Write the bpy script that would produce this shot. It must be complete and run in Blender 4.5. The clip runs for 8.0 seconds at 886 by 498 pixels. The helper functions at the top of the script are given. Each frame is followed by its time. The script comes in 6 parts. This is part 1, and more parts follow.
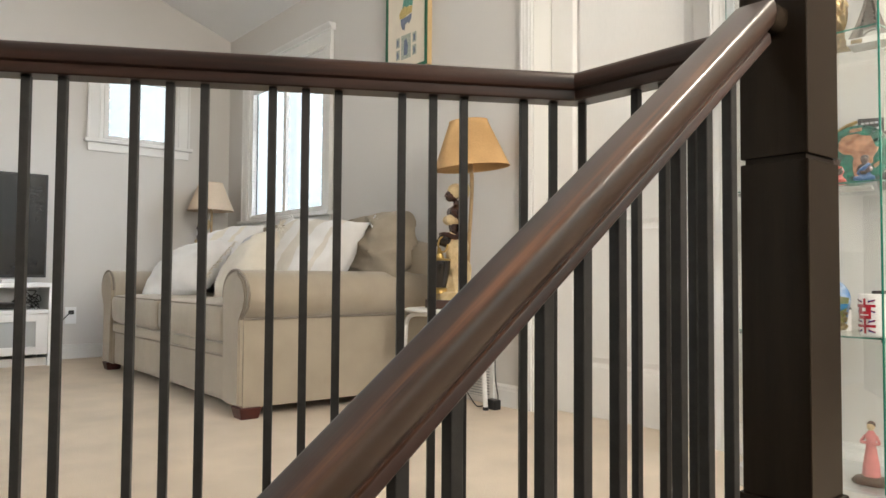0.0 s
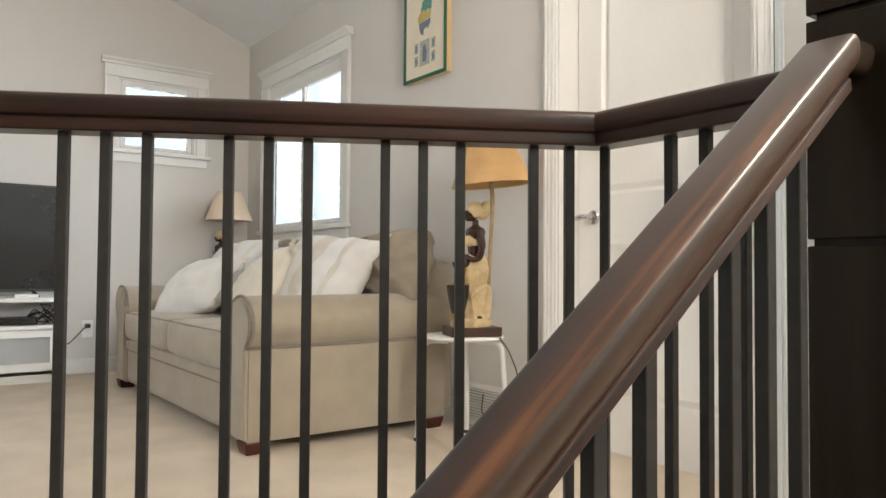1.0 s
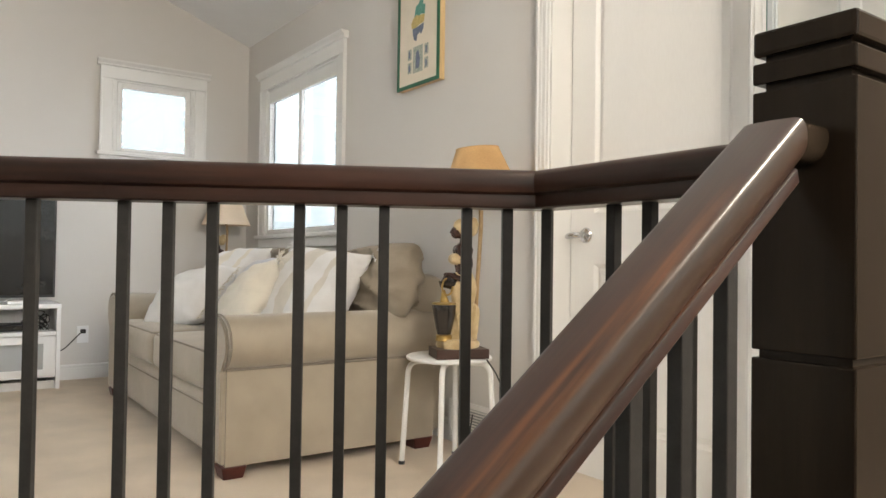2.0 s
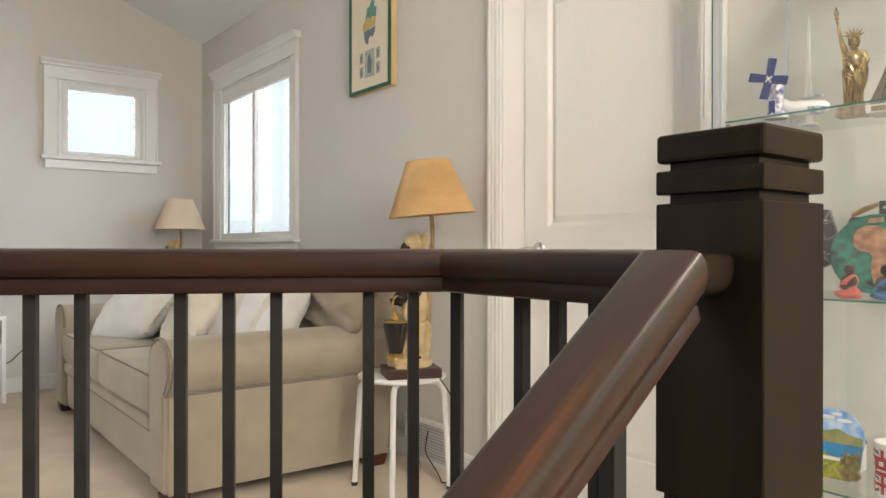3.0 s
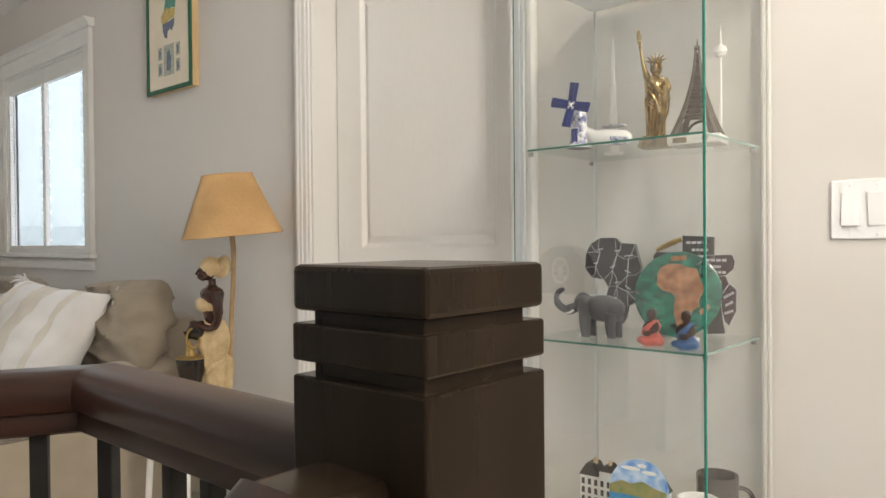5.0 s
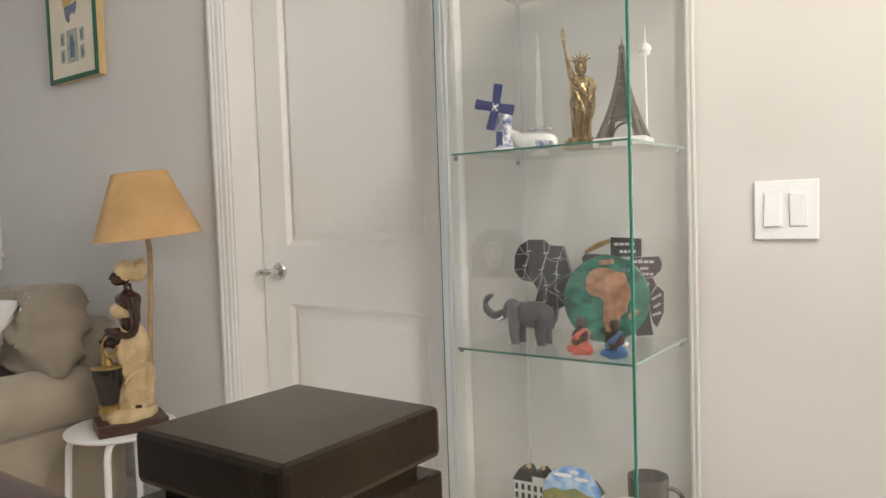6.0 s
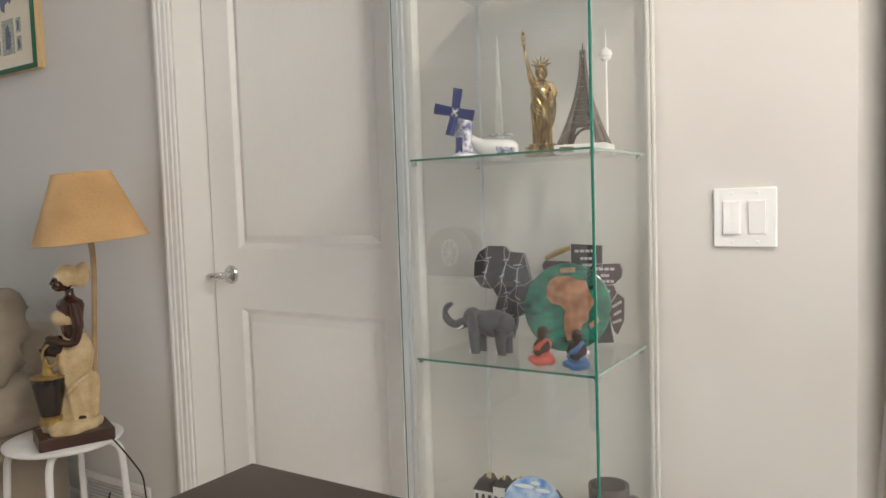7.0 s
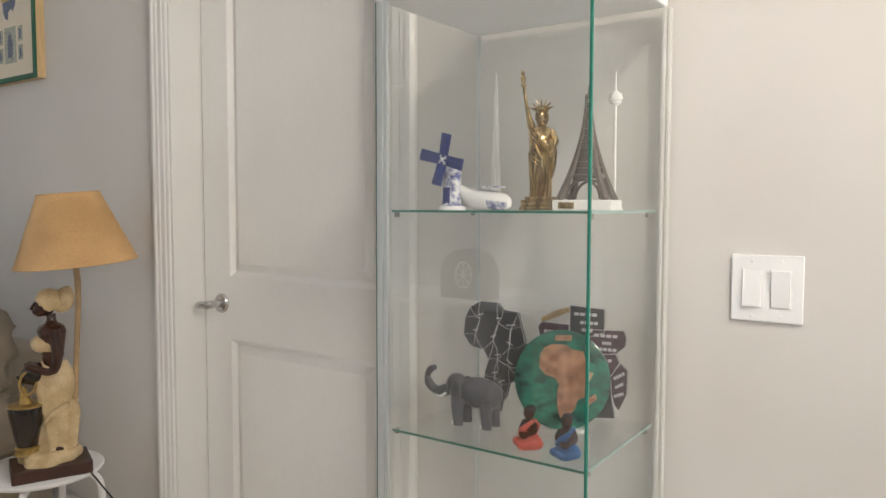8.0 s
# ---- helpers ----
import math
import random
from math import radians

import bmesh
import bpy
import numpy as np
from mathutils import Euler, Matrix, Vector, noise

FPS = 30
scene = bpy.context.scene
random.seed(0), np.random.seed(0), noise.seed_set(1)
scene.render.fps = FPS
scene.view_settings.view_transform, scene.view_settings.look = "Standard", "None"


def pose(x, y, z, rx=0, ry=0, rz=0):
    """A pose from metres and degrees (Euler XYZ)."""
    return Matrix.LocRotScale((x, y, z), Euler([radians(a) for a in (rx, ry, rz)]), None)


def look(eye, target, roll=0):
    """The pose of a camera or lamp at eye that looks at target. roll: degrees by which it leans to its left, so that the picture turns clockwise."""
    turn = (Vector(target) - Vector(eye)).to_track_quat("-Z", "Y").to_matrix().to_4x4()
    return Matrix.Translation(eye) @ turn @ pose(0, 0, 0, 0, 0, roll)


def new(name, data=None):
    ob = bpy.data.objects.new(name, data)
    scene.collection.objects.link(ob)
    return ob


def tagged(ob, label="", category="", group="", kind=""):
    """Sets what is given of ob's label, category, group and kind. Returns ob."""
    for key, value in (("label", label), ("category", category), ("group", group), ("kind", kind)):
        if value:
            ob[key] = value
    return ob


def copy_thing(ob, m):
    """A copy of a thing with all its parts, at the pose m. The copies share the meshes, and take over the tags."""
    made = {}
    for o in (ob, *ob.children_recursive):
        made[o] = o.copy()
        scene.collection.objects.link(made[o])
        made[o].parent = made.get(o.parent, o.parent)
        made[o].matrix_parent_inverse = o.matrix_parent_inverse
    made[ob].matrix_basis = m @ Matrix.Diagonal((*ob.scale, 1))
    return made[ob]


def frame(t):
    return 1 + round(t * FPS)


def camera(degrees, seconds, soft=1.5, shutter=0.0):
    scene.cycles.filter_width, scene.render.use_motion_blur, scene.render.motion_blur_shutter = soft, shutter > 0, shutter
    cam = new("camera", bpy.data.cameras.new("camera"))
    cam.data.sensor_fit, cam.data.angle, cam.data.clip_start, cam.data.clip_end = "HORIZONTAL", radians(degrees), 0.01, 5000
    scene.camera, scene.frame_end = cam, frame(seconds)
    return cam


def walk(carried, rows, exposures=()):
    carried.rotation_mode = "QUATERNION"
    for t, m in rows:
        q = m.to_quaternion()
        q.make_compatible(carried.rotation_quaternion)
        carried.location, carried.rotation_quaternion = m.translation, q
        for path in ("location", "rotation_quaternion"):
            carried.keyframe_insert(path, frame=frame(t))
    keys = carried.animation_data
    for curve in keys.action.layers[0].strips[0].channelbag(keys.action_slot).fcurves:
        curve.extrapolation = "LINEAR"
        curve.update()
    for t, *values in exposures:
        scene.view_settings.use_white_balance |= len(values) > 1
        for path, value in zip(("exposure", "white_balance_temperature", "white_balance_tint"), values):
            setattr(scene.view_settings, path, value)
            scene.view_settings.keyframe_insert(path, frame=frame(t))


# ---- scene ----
cam = camera(62.9, 8.0)
PATH = [
    (0, (0.578, -2.333, 0.587), (-0.968, -1.068, 0.664), 0.4),
    (0.5, (0.514, -2.246, 0.622), (-1.063, -1.018, 0.69), 0.2),
    (1, (0.454, -2.16, 0.713), (-1.147, -0.964, 0.774), 0.4),
    (1.5, (0.439, -2.105, 0.779), (-1.181, -0.932, 0.82), 0.3),
    (2, (0.444, -2.002, 0.823), (-1.185, -0.843, 0.86), 0.8),
    (2.2, (0.449, -1.962, 0.859), (-1.182, -0.804, 0.89), 0.7),
    (3.5, (0.41, -1.867, 0.959), (-1.105, -0.561, 0.924), -0.5),
    (4, (0.388, -1.824, 0.964), (-1.031, -0.415, 0.924), -0.7),
    (4.5, (0.367, -1.728, 0.985), (-0.996, -0.264, 0.96), -0.5),
    (5, (0.368, -1.619, 1.046), (-0.945, -0.11, 1.024), -0.5),
    (6.5, (0.336, -1.553, 1.136), (-0.774, 0.106, 1.005), -2.2),
    (7, (0.322, -1.529, 1.149), (-0.75, 0.155, 1.023), -1.9),
    (7.5, (0.313, -1.432, 1.169), (-0.787, 0.234, 1.065), -0.9),
    (8, (0.312, -1.355, 1.245), (-0.828, 0.284, 1.125), 0.1),
]
walk(cam, [(t, look(eye, target, roll)) for t, eye, target, roll in PATH], [(0.0, 1.26, 6560, 9), (2.2, 1.24, 6650, 9), (3.5, 1.10, 6780, 9.5), (4.5, 1.02, 6650, 9.5), (5.5, 0.88, 6480, 10), (6.5, 0.80, 6380, 10.5), (8.0, 0.68, 6320, 11)])

# ---- world, sun and large lights ----
sky = bpy.data.worlds.new("sky")
scene.world = sky
sky.use_nodes = True
sky_tex = sky.node_tree.nodes.new("ShaderNodeTexSky")
sky_tex.sky_type, sky_tex.sun_disc = "NISHITA", False
sky_tex.sun_elevation, sky_tex.sun_rotation = radians(48), radians(150)
sky.node_tree.nodes["Background"].inputs[1].default_value = 0.12
sky.node_tree.links.new(sky_tex.outputs[0], sky.node_tree.nodes["Background"].inputs[0])

sun = new("sun", bpy.data.lights.new("sun", "SUN"))
sun.data.energy, sun.data.angle, sun.data.color = 1.0, radians(14), (1.0, 0.96, 0.9)
sun.matrix_world = look((3, -5, 8), (0, 0, 0))


def east_fill_light(place, target, sx, sy, watts, colour):
    """An area lamp added as daylight from the unseen east window."""
    lamp = new("added_east_daylight", bpy.data.lights.new("added_east_daylight", "AREA"))
    lamp.data.shape, lamp.data.size, lamp.data.size_y = "RECTANGLE", sx, sy
    lamp.data.energy, lamp.data.color = watts, colour
    lamp.matrix_world = look(place, target)
    return lamp


east_fill_light((1.43, -1.1, 1.65), (-1, -1.1, 1.65), 1.58, 1.10, 31, (1.0, 0.93, 0.84))
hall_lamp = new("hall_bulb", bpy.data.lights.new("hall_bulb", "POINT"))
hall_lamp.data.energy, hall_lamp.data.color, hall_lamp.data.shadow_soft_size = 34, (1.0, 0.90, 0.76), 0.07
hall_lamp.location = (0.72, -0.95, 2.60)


# ---- materials ----
def material(name, base, rough=0.6, metal=0.0, vary=0.12, scale=30.0, fine=300.0, bump=0.1, coat=0.0, second=None, stretch=(1, 1, 1), sheen=0.0, coarse=None):
    """A surface with variation at two scales: stains at a coarse scale, grain at a fine one."""
    m = bpy.data.materials.new(name)
    m.use_nodes = True
    nt = m.node_tree
    n, l = nt.nodes, nt.links
    b = n["Principled BSDF"]
    b.inputs["Roughness"].default_value, b.inputs["Metallic"].default_value = rough, metal
    b.inputs["Coat Weight"].default_value, b.inputs["Coat Roughness"].default_value = coat, 0.18
    b.inputs["Sheen Weight"].default_value = sheen
    tc, mp = n.new("ShaderNodeTexCoord"), n.new("ShaderNodeMapping")
    mp.inputs["Scale"].default_value = stretch
    l.new(tc.outputs["Object"], mp.inputs["Vector"])
    big, small = n.new("ShaderNodeTexNoise"), n.new("ShaderNodeTexNoise")
    big.inputs["Scale"].default_value, big.inputs["Detail"].default_value = scale, 5
    small.inputs["Scale"].default_value, small.inputs["Detail"].default_value = fine, 3
    for t in (big, small):
        l.new(mp.outputs[0], t.inputs["Vector"])
    ramp = n.new("ShaderNodeMapRange")
    ramp.inputs["From Min"].default_value, ramp.inputs["From Max"].default_value = 0.35, 0.65
    l.new(big.outputs["Fac"], ramp.inputs["Value"])
    mix = n.new("ShaderNodeMix")
    mix.data_type = "RGBA"
    other = second or tuple(c * (1 - vary) for c in base)
    mix.inputs["A"].default_value, mix.inputs["B"].default_value = (*base, 1), (*other, 1)
    l.new(ramp.outputs[0], mix.inputs["Factor"])
    mul = n.new("ShaderNodeMix")
    mul.data_type, mul.blend_type = "RGBA", "MULTIPLY"
    mul.inputs["Factor"].default_value = min(1.0, vary * 2)
    grey = n.new("ShaderNodeMapRange")
    grey.inputs["From Min"].default_value, grey.inputs["From Max"].default_value = 0.3, 0.7
    grey.inputs["To Min"].default_value, grey.inputs["To Max"].default_value = 0.75, 1.15
    l.new(small.outputs["Fac"], grey.inputs["Value"])
    l.new(mix.outputs["Result"], mul.inputs["A"])
    l.new(grey.outputs[0], mul.inputs["B"])
    l.new(mul.outputs["Result"], b.inputs["Base Color"])
    rr = n.new("ShaderNodeMapRange")
    rr.inputs["To Min"].default_value, rr.inputs["To Max"].default_value = max(0.02, rough - 0.07), min(1, rough + 0.07)
    l.new(big.outputs["Fac"], rr.inputs["Value"])
    l.new(rr.outputs[0], b.inputs["Roughness"])
    if bump:
        bp = n.new("ShaderNodeBump")
        bp.inputs["Strength"].default_value, bp.inputs["Distance"].default_value = bump, coarse or 0.002
        l.new(small.outputs["Fac"], bp.inputs["Height"])
        l.new(bp.outputs[0], b.inputs["Normal"])
    return m


def glass(name, tint=(0.985, 0.992, 0.988), gloss=0.0, least=0.03, slant=0.35):
    """A thin clear pane: it lets light through and mirrors more at a slant."""
    m = bpy.data.materials.new(name)
    m.use_nodes = True
    n, l = m.node_tree.nodes, m.node_tree.links
    n.remove(n["Principled BSDF"])
    tr, gl, mx, lw = n.new("ShaderNodeBsdfTransparent"), n.new("ShaderNodeBsdfGlossy"), n.new("ShaderNodeMixShader"), n.new("ShaderNodeLayerWeight")
    tr.inputs[0].default_value, gl.inputs["Roughness"].default_value = (*tint, 1), gloss
    lw.inputs["Blend"].default_value = 0.5
    power, scale = n.new("ShaderNodeMath"), n.new("ShaderNodeMath")
    power.operation, scale.operation = "POWER", "MULTIPLY_ADD"
    power.inputs[1].default_value = 4.0
    scale.inputs[1].default_value, scale.inputs[2].default_value = slant, least
    l.new(lw.outputs["Facing"], power.inputs[0]), l.new(power.outputs[0], scale.inputs[0])
    l.new(scale.outputs[0], mx.inputs[0]), l.new(tr.outputs[0], mx.inputs[1]), l.new(gl.outputs[0], mx.inputs[2])
    l.new(mx.outputs[0], n["Material Output"].inputs[0])
    return m


scene.cycles.transparent_max_bounces = 32
WALL = material("wall_paint", (0.60, 0.575, 0.545), 0.75, vary=0.03, scale=1.5, fine=420, bump=0.12, coarse=0.0008)
CEIL = material("ceiling_paint", (0.78, 0.78, 0.78), 0.9, vary=0.03, scale=2, fine=220, bump=0.25)
TRIM = material("white_trim_paint", (0.72, 0.71, 0.69), 0.4, vary=0.03, scale=4, fine=200, bump=0.03)
DOORP = material("white_door_paint", (0.78, 0.765, 0.74), 0.42, vary=0.04, scale=3, fine=260, bump=0.06, stretch=(1, 1, 0.15))
CARPET = material("beige_carpet", (0.74, 0.61, 0.47), 0.97, vary=0.15, scale=4, fine=260, bump=1.0, coarse=0.006, sheen=0.25)
RAILW = material("dark_stained_rail", (0.0085, 0.0036, 0.0024), 0.36, vary=0.3, scale=45, fine=260, bump=0.03, coat=0.35, second=(0.030, 0.0112, 0.0062), stretch=(0.06, 1, 1))
NEWELW = material("dark_stained_post", (0.0105, 0.0068, 0.0042), 0.24, vary=0.14, scale=30, fine=240, bump=0.02, coat=0.0, second=(0.0165, 0.0108, 0.0066), stretch=(1, 1, 0.08))
NEWELW.node_tree.nodes["Principled BSDF"].inputs["Specular IOR Level"].default_value = 0.16


def worn_wood(name):
    """The dark rail stain, rubbed through to reddish wood along the shoulder that hands slide on."""
    m = RAILW.copy()
    m.name = name
    m.node_tree.nodes["Principled BSDF"].inputs["Coat Weight"].default_value = 0.8
    m.node_tree.nodes["Principled BSDF"].inputs["Coat Roughness"].default_value = 0.24
    n, l = m.node_tree.nodes, m.node_tree.links
    b = n["Principled BSDF"]
    old = b.inputs["Base Color"].links[0].from_socket
    tc, sep, mp, tex = n.new("ShaderNodeTexCoord"), n.new("ShaderNodeSeparateXYZ"), n.new("ShaderNodeMapping"), n.new("ShaderNodeTexNoise")
    l.new(tc.outputs["Object"], sep.inputs[0])
    mp.inputs["Scale"].default_value = (4, 60, 40)
    l.new(tc.outputs["Object"], mp.inputs["Vector"])
    l.new(mp.outputs[0], tex.inputs["Vector"])
    tex.inputs["Scale"].default_value, tex.inputs["Detail"].default_value = 1.6, 6
    band, spot, mul, mix = n.new("ShaderNodeMapRange"), n.new("ShaderNodeMapRange"), n.new("ShaderNodeMath"), n.new("ShaderNodeMix")
    band.interpolation_type = "SMOOTHSTEP"
    band.inputs["From Min"].default_value, band.inputs["From Max"].default_value = 0.003, 0.011
    spot.inputs["From Min"].default_value, spot.inputs["From Max"].default_value = 0.34, 0.66
    l.new(sep.outputs["Y"], band.inputs["Value"]), l.new(tex.outputs["Fac"], spot.inputs["Value"])
    geo, nz, top, both = n.new("ShaderNodeNewGeometry"), n.new("ShaderNodeSeparateXYZ"), n.new("ShaderNodeMapRange"), n.new("ShaderNodeMath")
    l.new(geo.outputs["Normal"], nz.inputs[0]), l.new(nz.outputs["Z"], top.inputs["Value"])
    top.inputs["From Min"].default_value, top.inputs["From Max"].default_value = 0.15, 0.50
    both.operation = mul.operation = "MULTIPLY"
    l.new(band.outputs[0], both.inputs[0]), l.new(top.outputs[0], both.inputs[1])
    low, all_ = n.new("ShaderNodeMapRange"), n.new("ShaderNodeMath")
    low.inputs["From Min"].default_value, low.inputs["From Max"].default_value = 0.06, 0.20
    l.new(sep.outputs["X"], low.inputs["Value"])
    all_.operation = "MULTIPLY"
    l.new(both.outputs[0], all_.inputs[0]), l.new(low.outputs[0], all_.inputs[1])
    l.new(all_.outputs[0], mul.inputs[0]), l.new(spot.outputs[0], mul.inputs[1])
    mix.data_type = "RGBA"
    mix.inputs["B"].default_value = (0.125, 0.048, 0.019, 1)
    l.new(mul.outputs[0], mix.inputs["Factor"]), l.new(old, mix.inputs["A"])
    # Past the worn band, the +Y flank gets one brown of its own.
    side, flank_mix = n.new("ShaderNodeMapRange"), n.new("ShaderNodeMix")
    side.inputs["From Min"].default_value, side.inputs["From Max"].default_value = 0.0215, 0.0265
    side.inputs["To Max"].default_value = 0.8
    l.new(sep.outputs["Y"], side.inputs["Value"])
    flank_mix.data_type = "RGBA"
    flank_mix.inputs["B"].default_value = (0.028, 0.015, 0.0085, 1)
    l.new(side.outputs[0], flank_mix.inputs["Factor"]), l.new(mix.outputs["Result"], flank_mix.inputs["A"])
    l.new(flank_mix.outputs["Result"], b.inputs["Base Color"])
    return m


RAILW.node_tree.nodes["Principled BSDF"].inputs["Specular IOR Level"].default_value = 0.22
RAILWORN = worn_wood("worn_stained_rail")
IRON = material("dark_metal_bar", (0.024, 0.0215, 0.019), 0.5, metal=0.0, vary=0.25, scale=60, fine=400, bump=0.05)
IRON.node_tree.nodes["Principled BSDF"].inputs["Specular IOR Level"].default_value = 0.3
SOFA = material("taupe_sofa_fabric", (0.390, 0.336, 0.266), 0.9, vary=0.12, scale=7, fine=700, bump=0.35, sheen=0.3)
PIPE = material("sofa_piping_fabric", (0.27, 0.235, 0.20), 0.9, vary=0.15, scale=20, fine=700, bump=0.3)
FOOT = material("cherry_foot_wood", (0.07, 0.014, 0.010), 0.4, vary=0.3, scale=30, fine=200, bump=0.05)
CREAM = material("cream_cotton", (0.74, 0.69, 0.60), 0.92, vary=0.08, scale=12, fine=500, bump=0.5, sheen=0.2)
WHITEC = material("white_cotton", (0.76, 0.75, 0.745), 0.92, vary=0.08, scale=10, fine=450, bump=0.5, sheen=0.2)
LILAC = material("pale_grey_cotton", (0.56, 0.56, 0.60), 0.9, vary=0.10, scale=12, fine=500, bump=0.4)
TAN = material("tan_cotton", (0.315, 0.265, 0.205), 0.88, vary=0.18, scale=9, fine=420, bump=0.5)
STRIPE = material("stripe_beige_cotton", (0.69, 0.65, 0.59), 0.92, vary=0.1, scale=12, fine=450, bump=0.5)
SHADE = material("parchment_shade", (0.60, 0.375, 0.17), 0.8, vary=0.14, scale=3.5, fine=120, bump=0.15, second=(0.46, 0.28, 0.12), stretch=(1, 1.6, 1.6))
# Same parchment, with the daylight behind it put into the colour.
SHADE_BACKLIT = material("backlit_parchment_shade", (0.70, 0.56, 0.42), 0.8, vary=0.10, scale=3.5, fine=120, bump=0.15)
SKINW = material("polished_brown_resin", (0.035, 0.012, 0.007), 0.2, vary=0.25, scale=40, fine=200, bump=0.08, coat=0.3)
IVORY = material("ivory_resin", (0.44, 0.325, 0.17), 0.40, vary=0.2, scale=22, fine=160, bump=0.12, second=(0.60, 0.47, 0.28))
DARKV = material("black_glaze", (0.010, 0.007, 0.006), 0.2, vary=0.2, scale=30, fine=200, bump=0.03, coat=0.4)
GOLD = material("worn_gold_paint", (0.50, 0.34, 0.12), 0.32, metal=0.85, vary=0.3, scale=60, fine=260, bump=0.12)
BASEW = material("dark_base_wood", (0.050, 0.020, 0.012), 0.4, vary=0.3, scale=20, fine=150, bump=0.06, stretch=(0.3, 1, 1))
POLEC = material("tan_lamp_pole", (0.40, 0.27, 0.14), 0.5, vary=0.2, scale=40, fine=200, bump=0.05)
STOOLP = material("white_powder_coat", (0.78, 0.78, 0.78), 0.4, vary=0.04, scale=20, fine=300, bump=0.03)
BLACKP = material("black_plastic", (0.012, 0.012, 0.013), 0.4, vary=0.2, scale=30, fine=300, bump=0.04)
SCREEN = material("dark_glossy_screen", (0.014, 0.014, 0.014), 0.12, vary=0.1, scale=5, fine=100, bump=0.0)
LAMIN = material("white_laminate", (0.80, 0.80, 0.80), 0.35, vary=0.03, scale=6, fine=200, bump=0.02)
FROST = material("grey_frosted_panel", (0.42, 0.44, 0.45), 0.3, vary=0.06, scale=6, fine=200, bump=0.02)
GREENP = material("green_frame_paint", (0.006, 0.105, 0.052), 0.4, vary=0.2, scale=20, fine=200, bump=0.06)
PINE = material("pale_pine_side", (0.66, 0.47, 0.24), 0.55, vary=0.2, scale=14, fine=120, bump=0.06, stretch=(1, 1, 0.15))
PAPER = material("cream_print_paper", (0.72, 0.64, 0.52), 0.6, vary=0.06, scale=8, fine=200, bump=0.03)
INKG = material("print_green", (0.12, 0.34, 0.27), 0.6, vary=0.3, scale=60, fine=300, bump=0.0)
INKY = material("print_ochre", (0.62, 0.46, 0.16), 0.6, vary=0.3, scale=60, fine=300, bump=0.0)
INKB = material("print_slate", (0.16, 0.19, 0.27), 0.6, vary=0.3, scale=60, fine=300, bump=0.0)
INKS = material("print_stamp_grey", (0.24, 0.30, 0.25), 0.6, vary=0.5, scale=90, fine=300, bump=0.0, second=(0.52, 0.50, 0.42))
CHROME = material("brushed_chrome", (0.62, 0.62, 0.63), 0.22, metal=1.0, vary=0.08, scale=40, fine=300, bump=0.02)
ALU = material("brushed_aluminium", (0.60, 0.62, 0.62), 0.35, metal=0.8, vary=0.08, scale=30, fine=400, bump=0.03, stretch=(1, 1, 0.1))
PROFILE = material("pale_grey_profile", (0.52, 0.51, 0.48), 0.35, vary=0.05, scale=20, fine=200, bump=0.02)
PANE = glass("clear_pane")
DOORPANE = glass("clear_door_pane", least=0.085)
# Tint only dims the glowing sky behind the pane; the glass itself is clear.
SKYDIM = glass("sky_dimming_pane", (0.133, 0.137, 0.135), least=0.01, slant=0.05)
EDGE = material("green_glass_edge", (0.018, 0.145, 0.105), 0.1, vary=0.15, scale=8, fine=60, bump=0.0)
EDGET = material("pale_glass_edge", (0.26, 0.38, 0.34), 0.1, vary=0.15, scale=8, fine=60, bump=0.0)
BRASS = material("antique_brass", (0.86, 0.66, 0.36), 0.2, metal=1.0, vary=0.25, scale=120, fine=300, bump=0.06, second=(0.34, 0.22, 0.085), stretch=(1, 1, 0.3))
DELFTW = material("white_glazed_china", (0.80, 0.79, 0.77), 0.15, vary=0.03, scale=30, fine=200, bump=0.0, coat=0.5)
DELFTB = material("cobalt_blue_glaze", (0.018, 0.032, 0.155), 0.2, vary=0.3, scale=60, fine=300, bump=0.0, coat=0.5)
DELFTM = material("china_blue_pattern", (0.80, 0.79, 0.77), 0.15, vary=0.05, scale=95, fine=200, bump=0.0, coat=0.5, second=(0.04, 0.06, 0.24))
WHITEP = material("white_model_plastic", (0.76, 0.75, 0.72), 0.4, vary=0.05, scale=40, fine=300, bump=0.02)
PEWTER = material("grey_brown_pewter", (0.17, 0.145, 0.125), 0.42, metal=0.5, vary=0.3, scale=70, fine=400, bump=0.15)
ELEPH = material("grey_carved_stone", (0.060, 0.060, 0.068), 0.38, vary=0.25, scale=60, fine=300, bump=0.25)
MALA = material("malachite_green", (0.002, 0.022, 0.017), 0.18, vary=0.6, scale=34, fine=110, bump=0.02, coat=0.4, second=(0.022, 0.20, 0.135), stretch=(1, 1, 1.7))
COPPER = material("hammered_copper", (0.62, 0.34, 0.20), 0.36, metal=0.7, vary=0.5, scale=60, fine=120, bump=0.7, second=(0.26, 0.11, 0.06))
BOARD = material("black_map_board", (0.022, 0.020, 0.022), 0.35, vary=0.3, scale=40, fine=200, bump=0.0)
BOARDB = material("aubergine_map_board", (0.045, 0.020, 0.030), 0.35, vary=0.3, scale=40, fine=200, bump=0.0)
LINEW = material("white_print_line", (0.52, 0.51, 0.52), 0.5, vary=0.1, scale=90, fine=200, bump=0.0)
PINKC = material("coral_painted_cloth", (0.55, 0.10, 0.07), 0.5, vary=0.2, scale=60, fine=300, bump=0.15)
PINKD = material("pink_painted_robe", (0.62, 0.20, 0.20), 0.5, vary=0.2, scale=60, fine=300, bump=0.1)
BLUEC = material("blue_painted_cloth", (0.03, 0.11, 0.28), 0.5, vary=0.2, scale=60, fine=300, bump=0.15)
